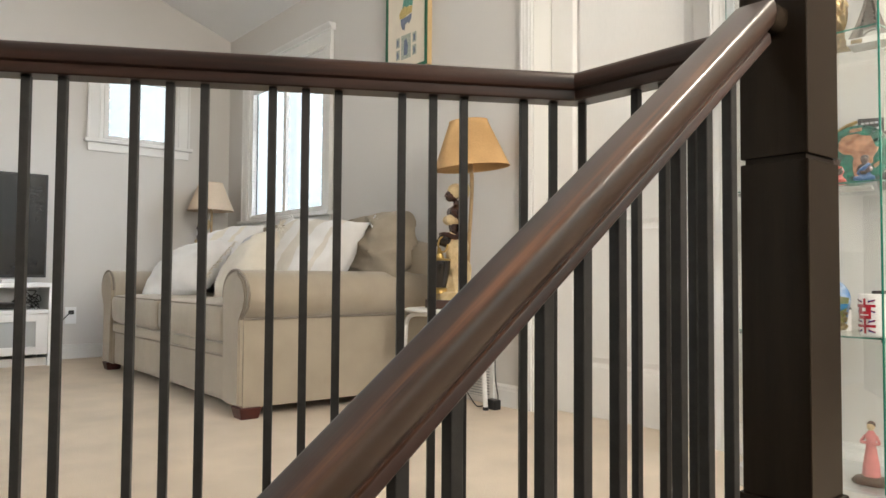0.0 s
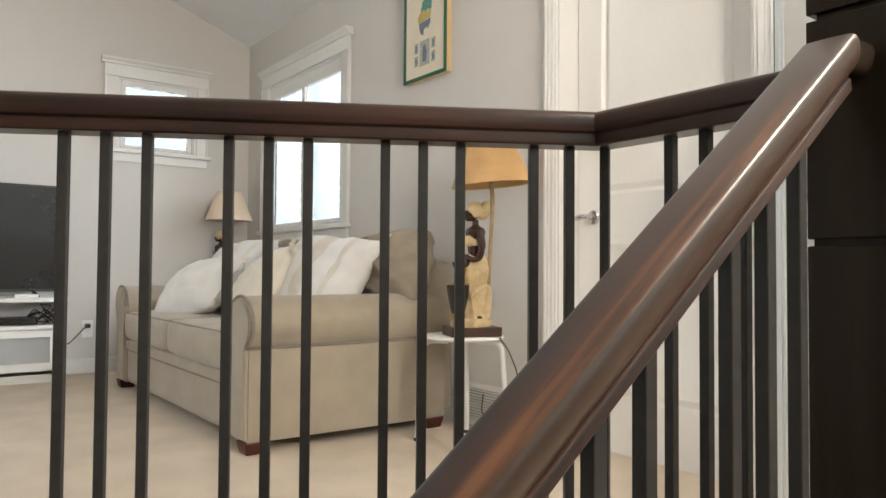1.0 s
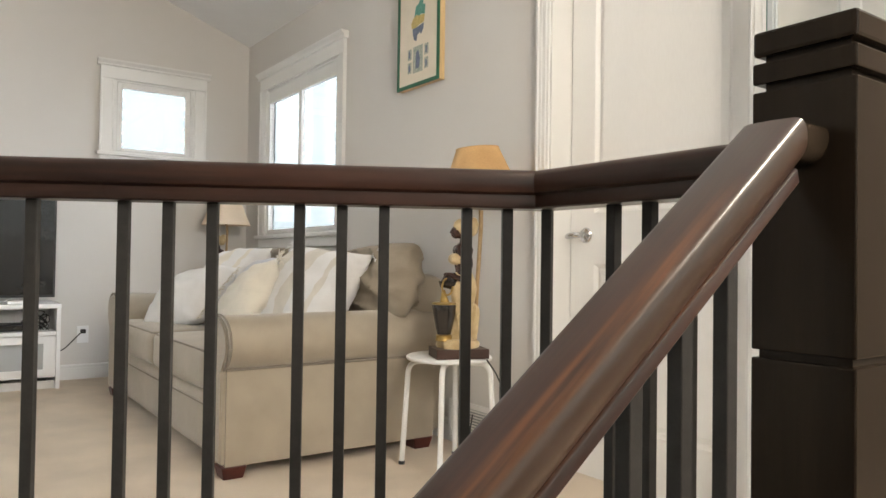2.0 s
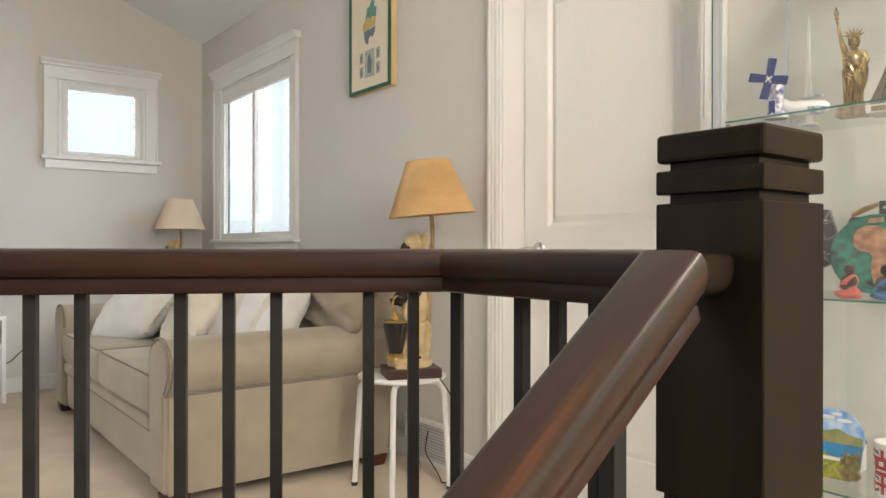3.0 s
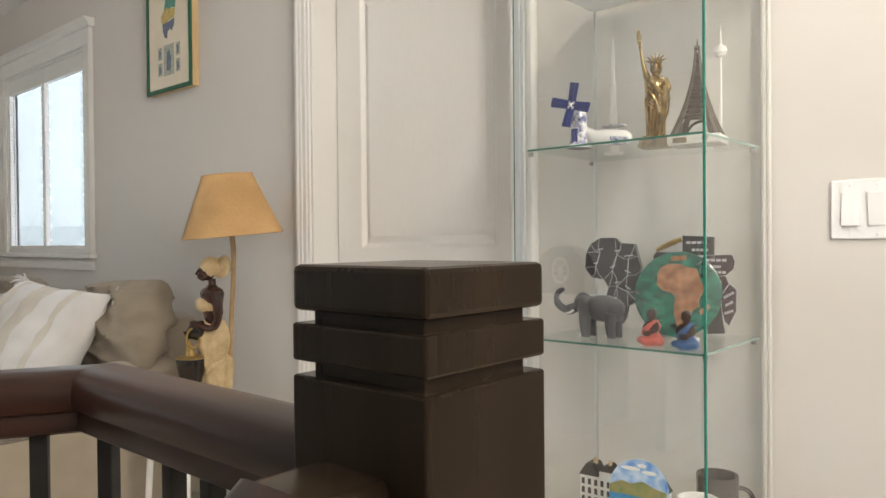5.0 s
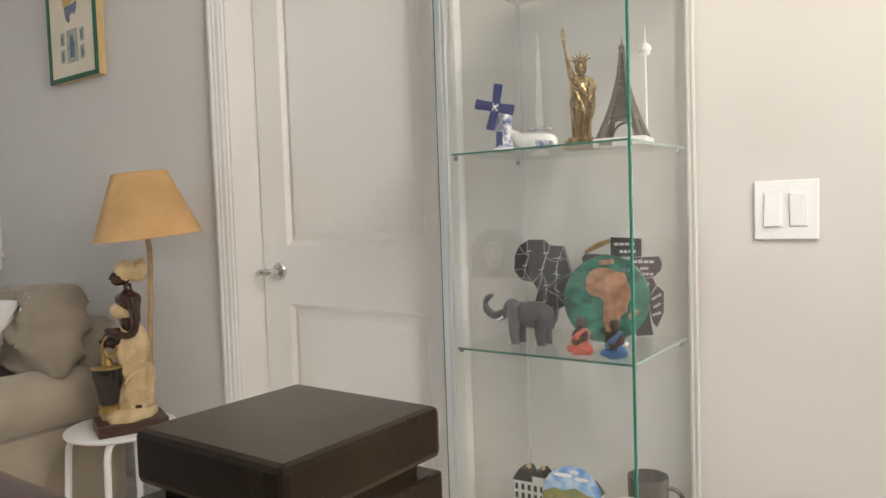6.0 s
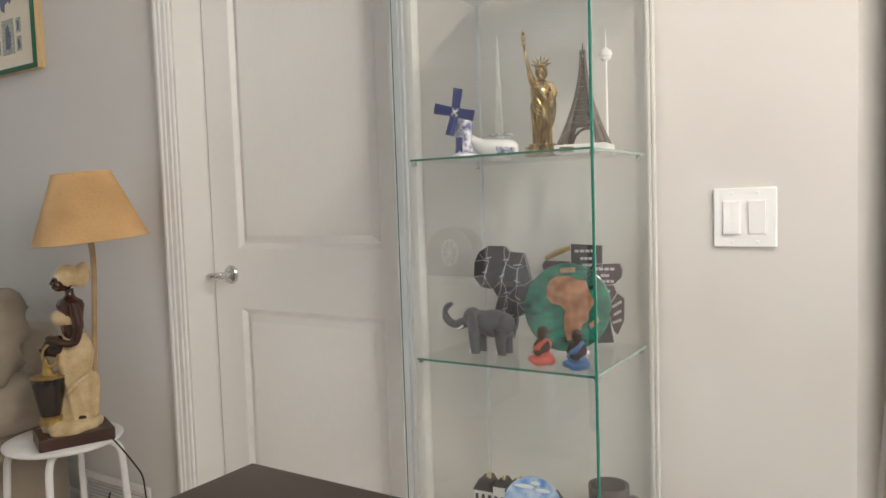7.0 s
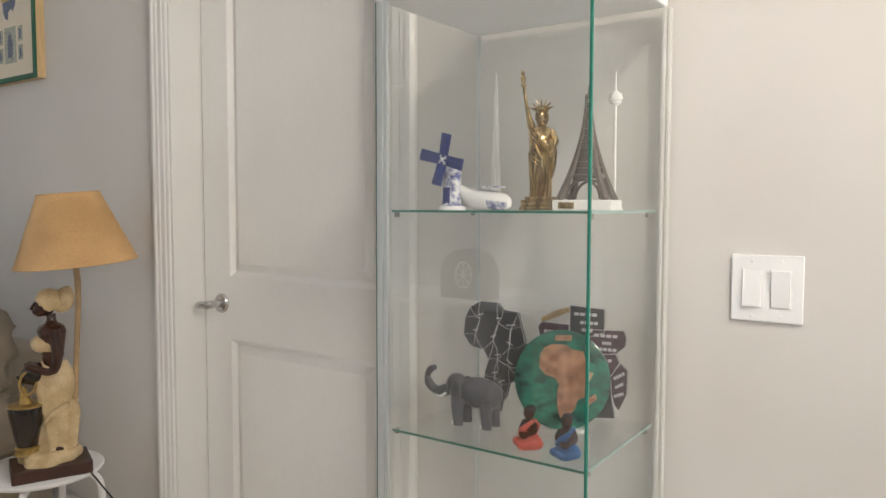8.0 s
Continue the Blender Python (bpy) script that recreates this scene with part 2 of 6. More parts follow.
SLATE = material("dark_slate_paint", (0.018, 0.018, 0.022), 0.5, vary=0.3, scale=60, fine=300, bump=0.1)
LAKEB = material("painted_lake_blue", (0.02, 0.26, 0.55), 0.2, vary=0.3, scale=50, fine=120, bump=0.0, coat=0.4)
BLOOM = material("painted_yellow_bloom", (0.42, 0.40, 0.03), 0.3, vary=0.5, scale=160, fine=400, bump=0.2, coat=0.3, second=(0.12, 0.16, 0.02))
TREEB = material("painted_brown_tree", (0.16, 0.11, 0.04), 0.4, vary=0.5, scale=150, fine=400, bump=0.4, second=(0.30, 0.22, 0.08))
SKYB = material("painted_sky_blue", (0.05, 0.24, 0.66), 0.2, vary=0.25, scale=30, fine=100, bump=0.0, coat=0.4, second=(0.60, 0.72, 0.82))
HILLG = material("painted_green_hills", (0.14, 0.19, 0.06), 0.3, vary=0.4, scale=70, fine=200, bump=0.1, coat=0.3, second=(0.30, 0.24, 0.09))
GREYM = material("charcoal_mug_glaze", (0.06, 0.052, 0.048), 0.22, vary=0.15, scale=40, fine=200, bump=0.02, coat=0.4)
REDP = material("flag_red_glaze", (0.42, 0.02, 0.035), 0.2, vary=0.1, scale=40, fine=200, bump=0.0, coat=0.4)
NAVYP = material("flag_navy_glaze", (0.02, 0.035, 0.16), 0.2, vary=0.1, scale=40, fine=200, bump=0.0, coat=0.4)
OUTDOOR = bpy.data.materials.new("bright_overcast_sky")
OUTDOOR.use_nodes = True
OUTDOOR.node_tree.nodes["Principled BSDF"].inputs["Emission Color"].default_value = (0.94, 0.98, 0.98, 1)
OUTDOOR.node_tree.nodes["Principled BSDF"].inputs["Emission Strength"].default_value = 19
# Glow for the panel behind the added east window.
EASTFILL = OUTDOOR.copy()
EASTFILL.name = "east_fill_glow"
EASTFILL.node_tree.nodes["Principled BSDF"].inputs["Emission Strength"].default_value = 12
OUTDOOR.node_tree.nodes["Principled BSDF"].inputs["Emission Color"].default_value = (0.86, 0.95, 1.06, 1)
# Glow for the panel behind the assumed window past the television.
WESTFILL = OUTDOOR.copy()
WESTFILL.name = "west_fill_glow"
WESTFILL.node_tree.nodes["Principled BSDF"].inputs["Emission Color"].default_value = (0.91, 0.97, 1.0, 1)
WESTFILL.node_tree.nodes["Principled BSDF"].inputs["Emission Strength"].default_value = 18


# ---- building helpers ----
def part(name, bm, mats, parent=None, label="", smooth=None):
    """Links a bmesh as one mesh object under a thing or a part."""
    me = bpy.data.meshes.new(name)
    bmesh.ops.recalc_face_normals(bm, faces=bm.faces)
    bm.to_mesh(me)
    bm.free()
    for m in mats if isinstance(mats, (list, tuple)) else [mats]:
        me.materials.append(m)
    if smooth is not None:
        me.shade_smooth()
        me.set_sharp_from_angle(angle=radians(smooth))
    ob = new(name, me)
    ob.parent = parent
    if label:
        ob["label"] = label
    return ob


def again(ob, m, parent=None):
    """A part once more on the same mesh."""
    twin = new(ob.name.split(".")[0], ob.data)
    twin.parent = parent or ob.parent
    twin.matrix_local = m
    return twin


def thing(name, place, label, category, group="", kind="", rz=0.0):
    ob = new(name)
    ob.empty_display_size = 0.05
    ob.matrix_world = pose(*place, 0, 0, rz)
    return tagged(ob, label, category, group, kind)


def put(bm, verts, mat):
    for f in {f for v in verts for f in v.link_faces}:
        f.material_index = mat


def box(bm, x0, x1, y0, y1, z0, z1, bevel=0.0, mat=0, m=None, seg=2):
    r = bmesh.ops.create_cube(bm, size=1, matrix=Matrix.Translation(((x0 + x1) / 2, (y0 + y1) / 2, (z0 + z1) / 2)) @ Matrix.Diagonal((abs(x1 - x0), abs(y1 - y0), abs(z1 - z0), 1)))
    vs = r["verts"]
    put(bm, vs, mat)
    if bevel:
        es = list({e for v in vs for e in v.link_edges})
        made = bmesh.ops.bevel(bm, geom=es, offset=bevel, segments=seg, affect="EDGES", profile=0.5)
        vs = list({v for f in made["faces"] for v in f.verts} | {v for v in vs if v.is_valid})
        put(bm, vs, mat)
    if m is not None:
        bmesh.ops.transform(bm, matrix=m, verts=[v for v in vs if v.is_valid])
    return vs


def boxes(*rows, bevel=0.0, mat=0):
    bm = bmesh.new()
    for r in rows:
        box(bm, *r[:6], bevel=bevel, mat=r[6] if len(r) > 6 else mat)
    return bm


def lathe(bm, profile, seg=24, mat=0, m=None, squash=None):
    """Turns (radius, height) rows about z. squash(angle, height) scales the radius."""
    rings, made = [], []
    for r, z in profile:
        ring = []
        for i in range(seg):
            a = 2 * math.pi * i / seg
            k = squash(a, z) if squash else 1
            ring.append(bm.verts.new((max(r, 1e-4) * k * math.cos(a), max(r, 1e-4) * k * math.sin(a), z)))
        rings.append(ring)
        made += ring
    for a, b in zip(rings, rings[1:]):
        for i in range(seg):
            f = bm.faces.new((a[i], a[(i + 1) % seg], b[(i + 1) % seg], b[i]))
            f.material_index = mat
    for ring, flip in ((rings[0], True), (rings[-1], False)):
        f = bm.faces.new(ring[::-1] if flip else ring)
        f.material_index = mat
    if m is not None:
        bmesh.ops.transform(bm, matrix=m, verts=made)
    return made


def tube(bm, pts, radius, seg=10, mat=0):
    """A round bar along points; radius may be a list."""
    pts = [Vector(p) for p in pts]
    rs = radius if isinstance(radius, (list, tuple)) else [radius] * len(pts)
    rings, side = [], None
    for i, p in enumerate(pts):
        d = (pts[min(i + 1, len(pts) - 1)] - pts[max(i - 1, 0)]).normalized()
        if side is None:
            side = d.orthogonal().normalized()
        side = (side - d * side.dot(d)).normalized()
        up = d.cross(side)
        rings.append([bm.verts.new(p + rs[i] * (side * math.cos(2 * math.pi * k / seg) + up * math.sin(2 * math.pi * k / seg))) for k in range(seg)])
    for a, b in zip(rings, rings[1:]):
        for i in range(seg):
            bm.faces.new((a[i], a[(i + 1) % seg], b[(i + 1) % seg], b[i])).material_index = mat
    bm.faces.new(rings[0][::-1]).material_index = mat
    bm.faces.new(rings[-1]).material_index = mat
    return [v for r in rings for v in r]


def arc(points, radius, steps=6):
    """Rounds the inner corners of a line of points."""
    pts = [Vector(p) for p in points]
    out = [pts[0]]
    for a, b, c in zip(pts, pts[1:], pts[2:]):
        u, w = (a - b).normalized(), (c - b).normalized()
        for k in range(steps + 1):
            s = k / steps
            out.append((1 - s) ** 2 * (b + u * radius) + 2 * s * (1 - s) * b + s * s * (b + w * radius))
    return out + [pts[-1]]


def ball(bm, c, r, mat=0, sub=2, m=None):
    x, y, z = r if isinstance(r, (tuple, list)) else (r, r, r)
    vs = bmesh.ops.create_icosphere(bm, subdivisions=sub, radius=1, matrix=Matrix.Translation(c) @ (m or Matrix()) @ Matrix.Diagonal((x, y, z, 1)))["verts"]
    put(bm, vs, mat)
    return vs


def slab(bm, outline, depth, mat=0, m=None):
    """A flat outline in x and z, with thickness along y."""
    a = [bm.verts.new((x, 0, z)) for x, z in outline]
    b = [bm.verts.new((x, depth, z)) for x, z in outline]
    bm.faces.new(a).material_index = mat
    bm.faces.new(b[::-1]).material_index = mat
    for i in range(len(a)):
        bm.faces.new((a[i], b[i], b[(i + 1) % len(b)], a[(i + 1) % len(a)])).material_index = mat
    if m is not None:
        bmesh.ops.transform(bm, matrix=m, verts=a + b)
    return a + b


def run(bm, profile, p0, p1, side, up, n0=None, n1=None, mat=0):
    """A moulding of the profile (u along side, v along up) from p0 to p1, its ends cut by the planes n0 and n1."""
    p0, p1, side, up = Vector(p0), Vector(p1), Vector(side), Vector(up)
    d = (p1 - p0).normalized()
    n0, n1 = Vector(n0) if n0 is not None else d, Vector(n1) if n1 is not None else d
    ends = []
    for p, n in ((p0, n0), (p1, n1)):
        ring = []
        for u, v in profile:
            q = p + side * u + up * v
            ring.append(bm.verts.new(q + d * ((p - q).dot(n) / d.dot(n))))
        ends.append(ring)
    a, b = ends
    for i in range(len(a)):
        bm.faces.new((a[i], a[(i + 1) % len(a)], b[(i + 1) % len(b)], b[i])).material_index = mat
    bm.faces.new(a[::-1]).material_index = mat
    bm.faces.new(b).material_index = mat
    return bm


# ---- the large structure ----
CEIL_Z, SLOPE, RIDGE, SOUTH, WEST, EAST, HALL = 2.468, 0.37, -2.6, -5.2, -5.0, 1.25, 0.252
T = 0.15


def ceil_z(y):
    return CEIL_Z + SLOPE * (min(-y, y - SOUTH) if y < 0 else 0)


# carpeted floor round the stair well
WELL = [(-0.22, -1.37), (1.25, -1.37), (1.25, -4.4), (-1.05, -4.4), (-1.05, -2.84)]
bm = bmesh.new()
for poly in ([(-5.0, -5.2), (-1.05, -5.2), (-1.05, -2.84), (-0.22, -1.37), (-0.22, 0.0), (-5.0, 0.0)],
             [(-0.22, -1.37), (1.25, -1.37), (1.25, 0.0), (-0.22, 0.0)],
             [(-1.05, -5.2), (1.25, -5.2), (1.25, -4.4), (-1.05, -4.4)],
             [(HALL, 0.0), (1.25, 0.0), (1.25, 2.6), (HALL, 2.6)],
             [(-1.648, 0.0), (-0.79, 0.0), (-0.79, 0.2), (-1.648, 0.2)]):
    top = [bm.verts.new((x, y, 0)) for x, y in poly]
    low = [bm.verts.new((x, y, -0.28)) for x, y in poly]
    bm.faces.new(top), bm.faces.new(low[::-1])
    for i in range(len(poly)):
        bm.faces.new((top[i], low[i], low[(i + 1) % len(poly)], top[(i + 1) % len(poly)]))
tagged(part("floor", bm, CARPET), "beige cut-pile carpet over the whole upper floor", "carpet", kind="structure")

# walls of the stair well below the floor
bm = bmesh.new()
for (xa, ya), (xb, yb) in zip(WELL, WELL[1:] + WELL[:1]):
    d = Vector((xb - xa, yb - ya, 0)).normalized()
    run(bm, [(0.0, -2.7), (0.02, -2.7), (0.02, -0.285), (0.0, -0.285)], (xa, ya, 0), (xb, yb, 0), (-d.y, d.x, 0), (0, 0, 1))
tagged(part("wall_stairwell", bm, WALL), "painted plaster walls of the stair well", "wall", kind="structure")
tagged(part("floor_lower", boxes((-1.1, 1.3, -4.4, -1.3, -2.85, -2.7)), CARPET), "beige carpet at the foot of the stairs", "carpet", kind="structure")


def wall_with_holes(name, along, fixed, thick, lo, hi, zlo, ztop, holes, label):
    """A wall along x or y, cut round its openings (a0, a1, z0, z1); ztop(a) is its height."""
    bm = bmesh.new()
    cuts = sorted({lo, hi, *[h[0] for h in holes], *[h[1] for h in holes], *([RIDGE] if along == "y" and lo < RIDGE < hi else [])})
    for a, b in zip(cuts, cuts[1:]):
        spans, z = [], zlo
        for h in sorted((h for h in holes if h[0] <= a and b <= h[1]), key=lambda h: h[2]):
            if h[2] > z:
                spans.append((z, h[2], h[2]))
            z = h[3]
        spans.append((z, ztop(a) + 0.05, ztop(b) + 0.05))
        for z0, za, zb in spans:
            prof = [(a, z0), (b, z0), (b, zb), (a, za)]
            near, far = [], []
            for s, zz in prof:
                near.append(bm.verts.new((s, fixed, zz) if along == "x" else (fixed, s, zz)))
                far.append(bm.verts.new((s, fixed + thick, zz) if along == "x" else (fixed + thick, s, zz)))
            bm.faces.new(near), bm.faces.new(far[::-1])
            for i in range(4):
                bm.faces.new((near[i], far[i], far[(i + 1) % 4], near[(i + 1) % 4]))
    bmesh.ops.remove_doubles(bm, verts=bm.verts, dist=1e-5)
    return tagged(part(name, bm, WALL), label, "wall", kind="structure")


W2 = (-4.60, -3.48, 1.0, 2.06)
W4 = (-4.90, -2.80, 0.75, 2.05)
W1 = (-0.957, -0.427, 1.56, 2.07)
flat = lambda a: CEIL_Z
wall_with_holes("wall_north", "x", 0.0, 0.045, -5.04, HALL, -0.02, flat, [W2, (-1.648, -0.79, -0.02, 2.05)], "greige painted wall with a window and a door")
wall_with_holes("wall_north_outer", "x", 0.047, 0.103, -5.04, HALL, -0.02, flat, [(W2[0] - 0.4, W2[1] + 0.15, 0.95, 2.2), (-1.648, -0.79, -0.02, 2.05)], "outer layer of the window wall with a splayed opening")
wall_with_holes("wall_west", "y", WEST, -0.045, SOUTH, 0.0, -0.02, ceil_z, [W1, W4], "greige painted gable wall with a small window")
wall_with_holes("wall_west_outer", "y", WEST - 0.047, -0.103, SOUTH, 0.0, -0.02, ceil_z, [(W1[0] - 0.15, W1[1] + 0.25, 1.5, 2.2), W4], "outer layer of the gable wall with a splayed opening")
wall_with_holes("wall_south", "x", SOUTH, -T, -5.15, 1.4, -0.02, flat, [], "greige painted wall behind the desk")
wall_with_holes("wall_east", "y", EAST, T, SOUTH, 2.6, -0.02, ceil_z, [(-1.85, -0.35, 1.12, 2.18)], "greige painted wall beside the stairs")
wall_with_holes("wall_hall_west", "y", HALL, -T, 0.15, 2.6, -0.02, flat, [], "greige painted wall of the hallway")
wall_with_holes("wall_hall_north", "x", 2.6, T, 0.1, 1.4, -0.02, flat, [], "greige painted wall at the end of the hallway")
wall_with_holes("wall_closet", "x", 0.21, 0.05, -1.75, -0.70, -0.02, flat, [], "plain wall behind the door")

bm = bmesh.new()
for y0, y1 in ((0.0, RIDGE), (RIDGE, SOUTH), (2.75, 0.0)):
    za, zb = (CEIL_Z if y > -0.001 else CEIL_Z + SLOPE * min(-y, y - SOUTH) for y in (y0, y1))
    a = [(-5.15, y0, za), (1.4, y0, za), (1.4, y1, zb), (-5.15, y1, zb)]
    lo_ = [bm.verts.new(p) for p in a]
    hi_ = [bm.verts.new((p[0], p[1], p[2] + 0.12)) for p in a]
    bm.faces.new(lo_), bm.faces.new(hi_[::-1])
    for i in range(4):
        bm.faces.new((lo_[i], hi_[i], hi_[(i + 1) % 4], lo_[(i + 1) % 4]))
tagged(part("ceiling", bm, CEIL), "white vaulted plaster ceiling", "ceiling", kind="structure")

# baseboards, with a stepped top
BASEP = [(0, 0), (0.016, 0), (0.016, 0.072), (0.012, 0.078), (0.012, 0.090), (0.006, 0.098), (0, 0.100)]
for p0, p1, side in (((-5.0, 0, 0), (-1.72, 0, 0), (0, -1, 0)), ((-0.70, 0, 0), (HALL, 0, 0), (0, -1, 0)), ((-5, -5.2, 0), (-5, -0.017, 0), (1, 0, 0)),
                     ((-5.0, -5.2, 0), (1.25, -5.2, 0), (0, 1, 0)), ((HALL, 0.02, 0), (HALL, 2.6, 0), (1, 0, 0)), ((HALL + 0.017, 2.6, 0), (1.25, 2.6, 0), (0, -1, 0))):
    tagged(part("baseboard", run(bmesh.new(), BASEP, p0, p1, side, (0, 0, 1)), TRIM), "white painted stepped baseboard along the wall", "baseboard", kind="structure")

# door with its jamb and casing
bm = boxes((-1.652, -1.648, 0.0, 0.15, 0, 2.05), bevel=0)
box(bm, -1.662, -1.640, -0.002, 0.19, 0, 2.06, 0.002)
box(bm, -0.798, -0.776, -0.002, 0.19, 0, 2.06, 0.002)
box(bm, -1.640, -0.798, -0.002, 0.19, 2.038, 2.06, 0.002)
box(bm, -1.640, -1.628, 0.155, 0.19, 0, 2.038, 0.002)
tagged(part("door_jamb", bm, TRIM), "white painted door jamb", "door frame", kind="structure")
CASP = [(0, 0), (0.085, 0), (0.085, 0.010), (0.078, 0.020), (0.066, 0.020), (0.062, 0.015), (0.046, 0.015), (0.042, 0.012), (0.020, 0.012), (0.014, 0.008), (0.004, 0.008), (0, 0.005)]
bm = bmesh.new()
run(bm, [(u * 0.80, v) for u, v in CASP], (-1.650, -0.001, 0), (-1.650, -0.001, 2.06), (-1, 0, 0), (0, -1, 0))
run(bm, CASP, (-0.788, -0.001, 0), (-0.788, -0.001, 2.06), (1, 0, 0), (0, -1, 0))
run(bm, CASP, (-1.720, -0.001, 2.062), (-0.701, -0.001, 2.062), (0, 0, 1), (0, -1, 0))
tagged(part("door_trim", bm, TRIM), "white moulded casing round the door", "door trim", kind="structure")

door = thing("door_1", (-1.21, 0.11, 0.0), "closed white two-panel interior door with a chrome lever", "door", kind="structure")
DX0, DX1 = -0.425, 0.408


def door_leaf():
    """Leaf with two sunk panels: stiles, rails, and a slanted moulding round each raised field."""
    bm = bmesh.new()
    L, R = DX0 + 0.120, DX1 - 0.118
    box(bm, DX0, L, 0, 0.04, 0.001, 2.03)
    box(bm, R, DX1, 0, 0.04, 0.001, 2.03)
    for z0, z1 in ((0.001, 0.21), (0.827, 1.022), (1.90, 2.03)):
        box(bm, L, R, 0, 0.04, z0, z1)
    for z0, z1 in ((0.21, 0.827), (1.022, 1.90)):
        steps = [(0.0, 0.0), (0.003, 0.001), (0.016, 0.013), (0.020, 0.0135), (0.042, 0.002)]
        rings = [[bm.verts.new(p) for p in ((L + s, y, z0 + s), (R - s, y, z0 + s), (R - s, y, z1 - s), (L + s, y, z1 - s))] for s, y in steps]
        for a, b in zip(rings, rings[1:]):
            for i in range(4):
                bm.faces.new((a[i], a[(i + 1) % 4], b[(i + 1) % 4], b[i]))
        bm.faces.new(rings[-1])
    return bm


part("leaf", door_leaf(), DOORP, door)
bm = bmesh.new()
HX = -1.552 + 1.21
lathe(bm, [(0.030, 0), (0.031, 0.004), (0.027, 0.010), (0.012, 0.012), (0.011, 0.045)], 28, m=Matrix.Translation((HX, 0, 0.937)) @ Euler((radians(90), 0, 0)).to_matrix().to_4x4())
tube(bm, arc([(HX, -0.036, 0.937), (HX + 0.004, -0.056, 0.937), (HX - 0.028, -0.060, 0.936), (HX - 0.054, -0.054, 0.931)], 0.016), [0.012] * 8 + [0.0115] * 7 + [0.009], 12)
part("door_handle", bm, CHROME, door, "chrome lever handle on a round rose", smooth=40)


# ---- windows ----
def window(name, place, rz, w, zc, h, wide, label, panels, outer=0.019, top=0.103, low=0.040):
    """A cased window about its own middle: casing, crown, sill, sash and shutter panels. The room lies at -y."""
    win = thing(name, (*place, 0), label, "window", kind="structure", rz=rz)
    hw, z0, z1 = w / 2, zc - h / 2, zc + h / 2
    cw = wide
    bm = bmesh.new()
    prof = [(0, 0), (cw, 0), (cw, 0.024), (cw - 0.012, 0.024), (cw - 0.016, 0.018), (0.02, 0.016), (0.012, 0.010), (0, 0.010)]
    run(bm, prof, (-hw, -0.001, z0), (-hw, -0.001, z1), (-1, 0, 0), (0, -1, 0))
    run(bm, prof, (hw, -0.001, z0), (hw, -0.001, z1), (1, 0, 0), (0, -1, 0))
    part("casing", bm, TRIM, win)
    bm = boxes((-hw - cw, hw + cw, -0.022, -0.001, z1 + 0.001, z1 + 0.085), bevel=0.002)
    crown = [(0, 0), (0.030, 0), (0.034, 0.006), (0.030, 0.012), (0.036, 0.020), (0.050, 0.032), (0.052, 0.042), (0, 0.042)]
    run(bm, crown, (-hw - cw - 0.022, -0.001, z1 + 0.086), (hw + cw + 0.022, -0.001, z1 + 0.086), (0, -1, 0), (0, 0, 1))
    part("head_casing", bm, TRIM, win)
    bm = boxes((-hw - cw - 0.02, hw + cw + 0.02, -0.045, -0.001, z0 - 0.026, z0 - 0.001), bevel=0.005)
    box(bm, -hw - cw + 0.005, hw + cw - 0.005, -0.020, -0.001, z0 - 0.088, z0 - 0.027, 0.004)
    part("window_sill", bm, TRIM, win)
    bm = bmesh.new()
    for a in ((-hw, -hw + 0.012, -0.001, 0.053, z0, z1), (hw - 0.012, hw, -0.001, 0.053, z0, z1), (-hw + 0.012, hw - 0.012, -0.001, 0.053, z0, z0 + 0.012), (-hw + 0.012, hw - 0.012, -0.001, 0.053, z1 - 0.012, z1)):
        box(bm, *a)
    for a in ((-hw + 0.012, -hw + 0.028, 0.030, 0.052, z0 + 0.012, z1 - 0.012), (hw - 0.028, hw - 0.012, 0.030, 0.052, z0 + 0.012, z1 - 0.012), (-hw + 0.028, hw - 0.028, 0.030, 0.052, z0 + 0.012, z0 + 0.032), (-hw + 0.028, hw - 0.028, 0.030, 0.052, z1 - 0.05, z1 - 0.012)):
        box(bm, *a, bevel=0.002)
    part("window_frame", bm, TRIM, win)
    pane = part("pane", boxes((-hw + 0.026, hw - 0.026, 0.038, 0.042, z0 + 0.030, z1 - 0.048)), SKYDIM, win)
    pane.visible_shadow = False
    pw = (w - 0.026) / panels
    for k in range(panels):
        a, b = -hw + 0.013 + k * pw + 0.001, -hw + 0.013 + (k + 1) * pw - 0.001
        sa, sb = (outer if k == 0 else 0.017), (outer if k == panels - 1 else 0.017)
        bm = boxes((a, a + sa, 0.002, 0.026, z0 + 0.014, z1 - 0.014), (b - sb, b, 0.002, 0.026, z0 + 0.014, z1 - 0.014), (a + sa, b - sb, 0.002, 0.026, z0 + 0.014, z0 + low), (a + sa, b - sb, 0.002, 0.026, z1 - top, z1 - 0.014), bevel=0.002)
        part("shutter", bm, TRIM, win, "white shutter panel with open louvres")
        bm = bmesh.new()
        for i in range(int((h - top - low - 0.03) / 0.078) + 1):
            z = z0 + low + 0.03 + i * 0.078
            box(bm, a + sa, a + sa + 0.008, 0.000, 0.028, z - 0.006, z + 0.006, 0.002)
            box(bm, b - sb - 0.008, b - sb, 0.000, 0.028, z - 0.006, z + 0.006, 0.002)
        part("louvre_pivots", bm, TRIM, win, "ends of the folded-open louvres")
    return win


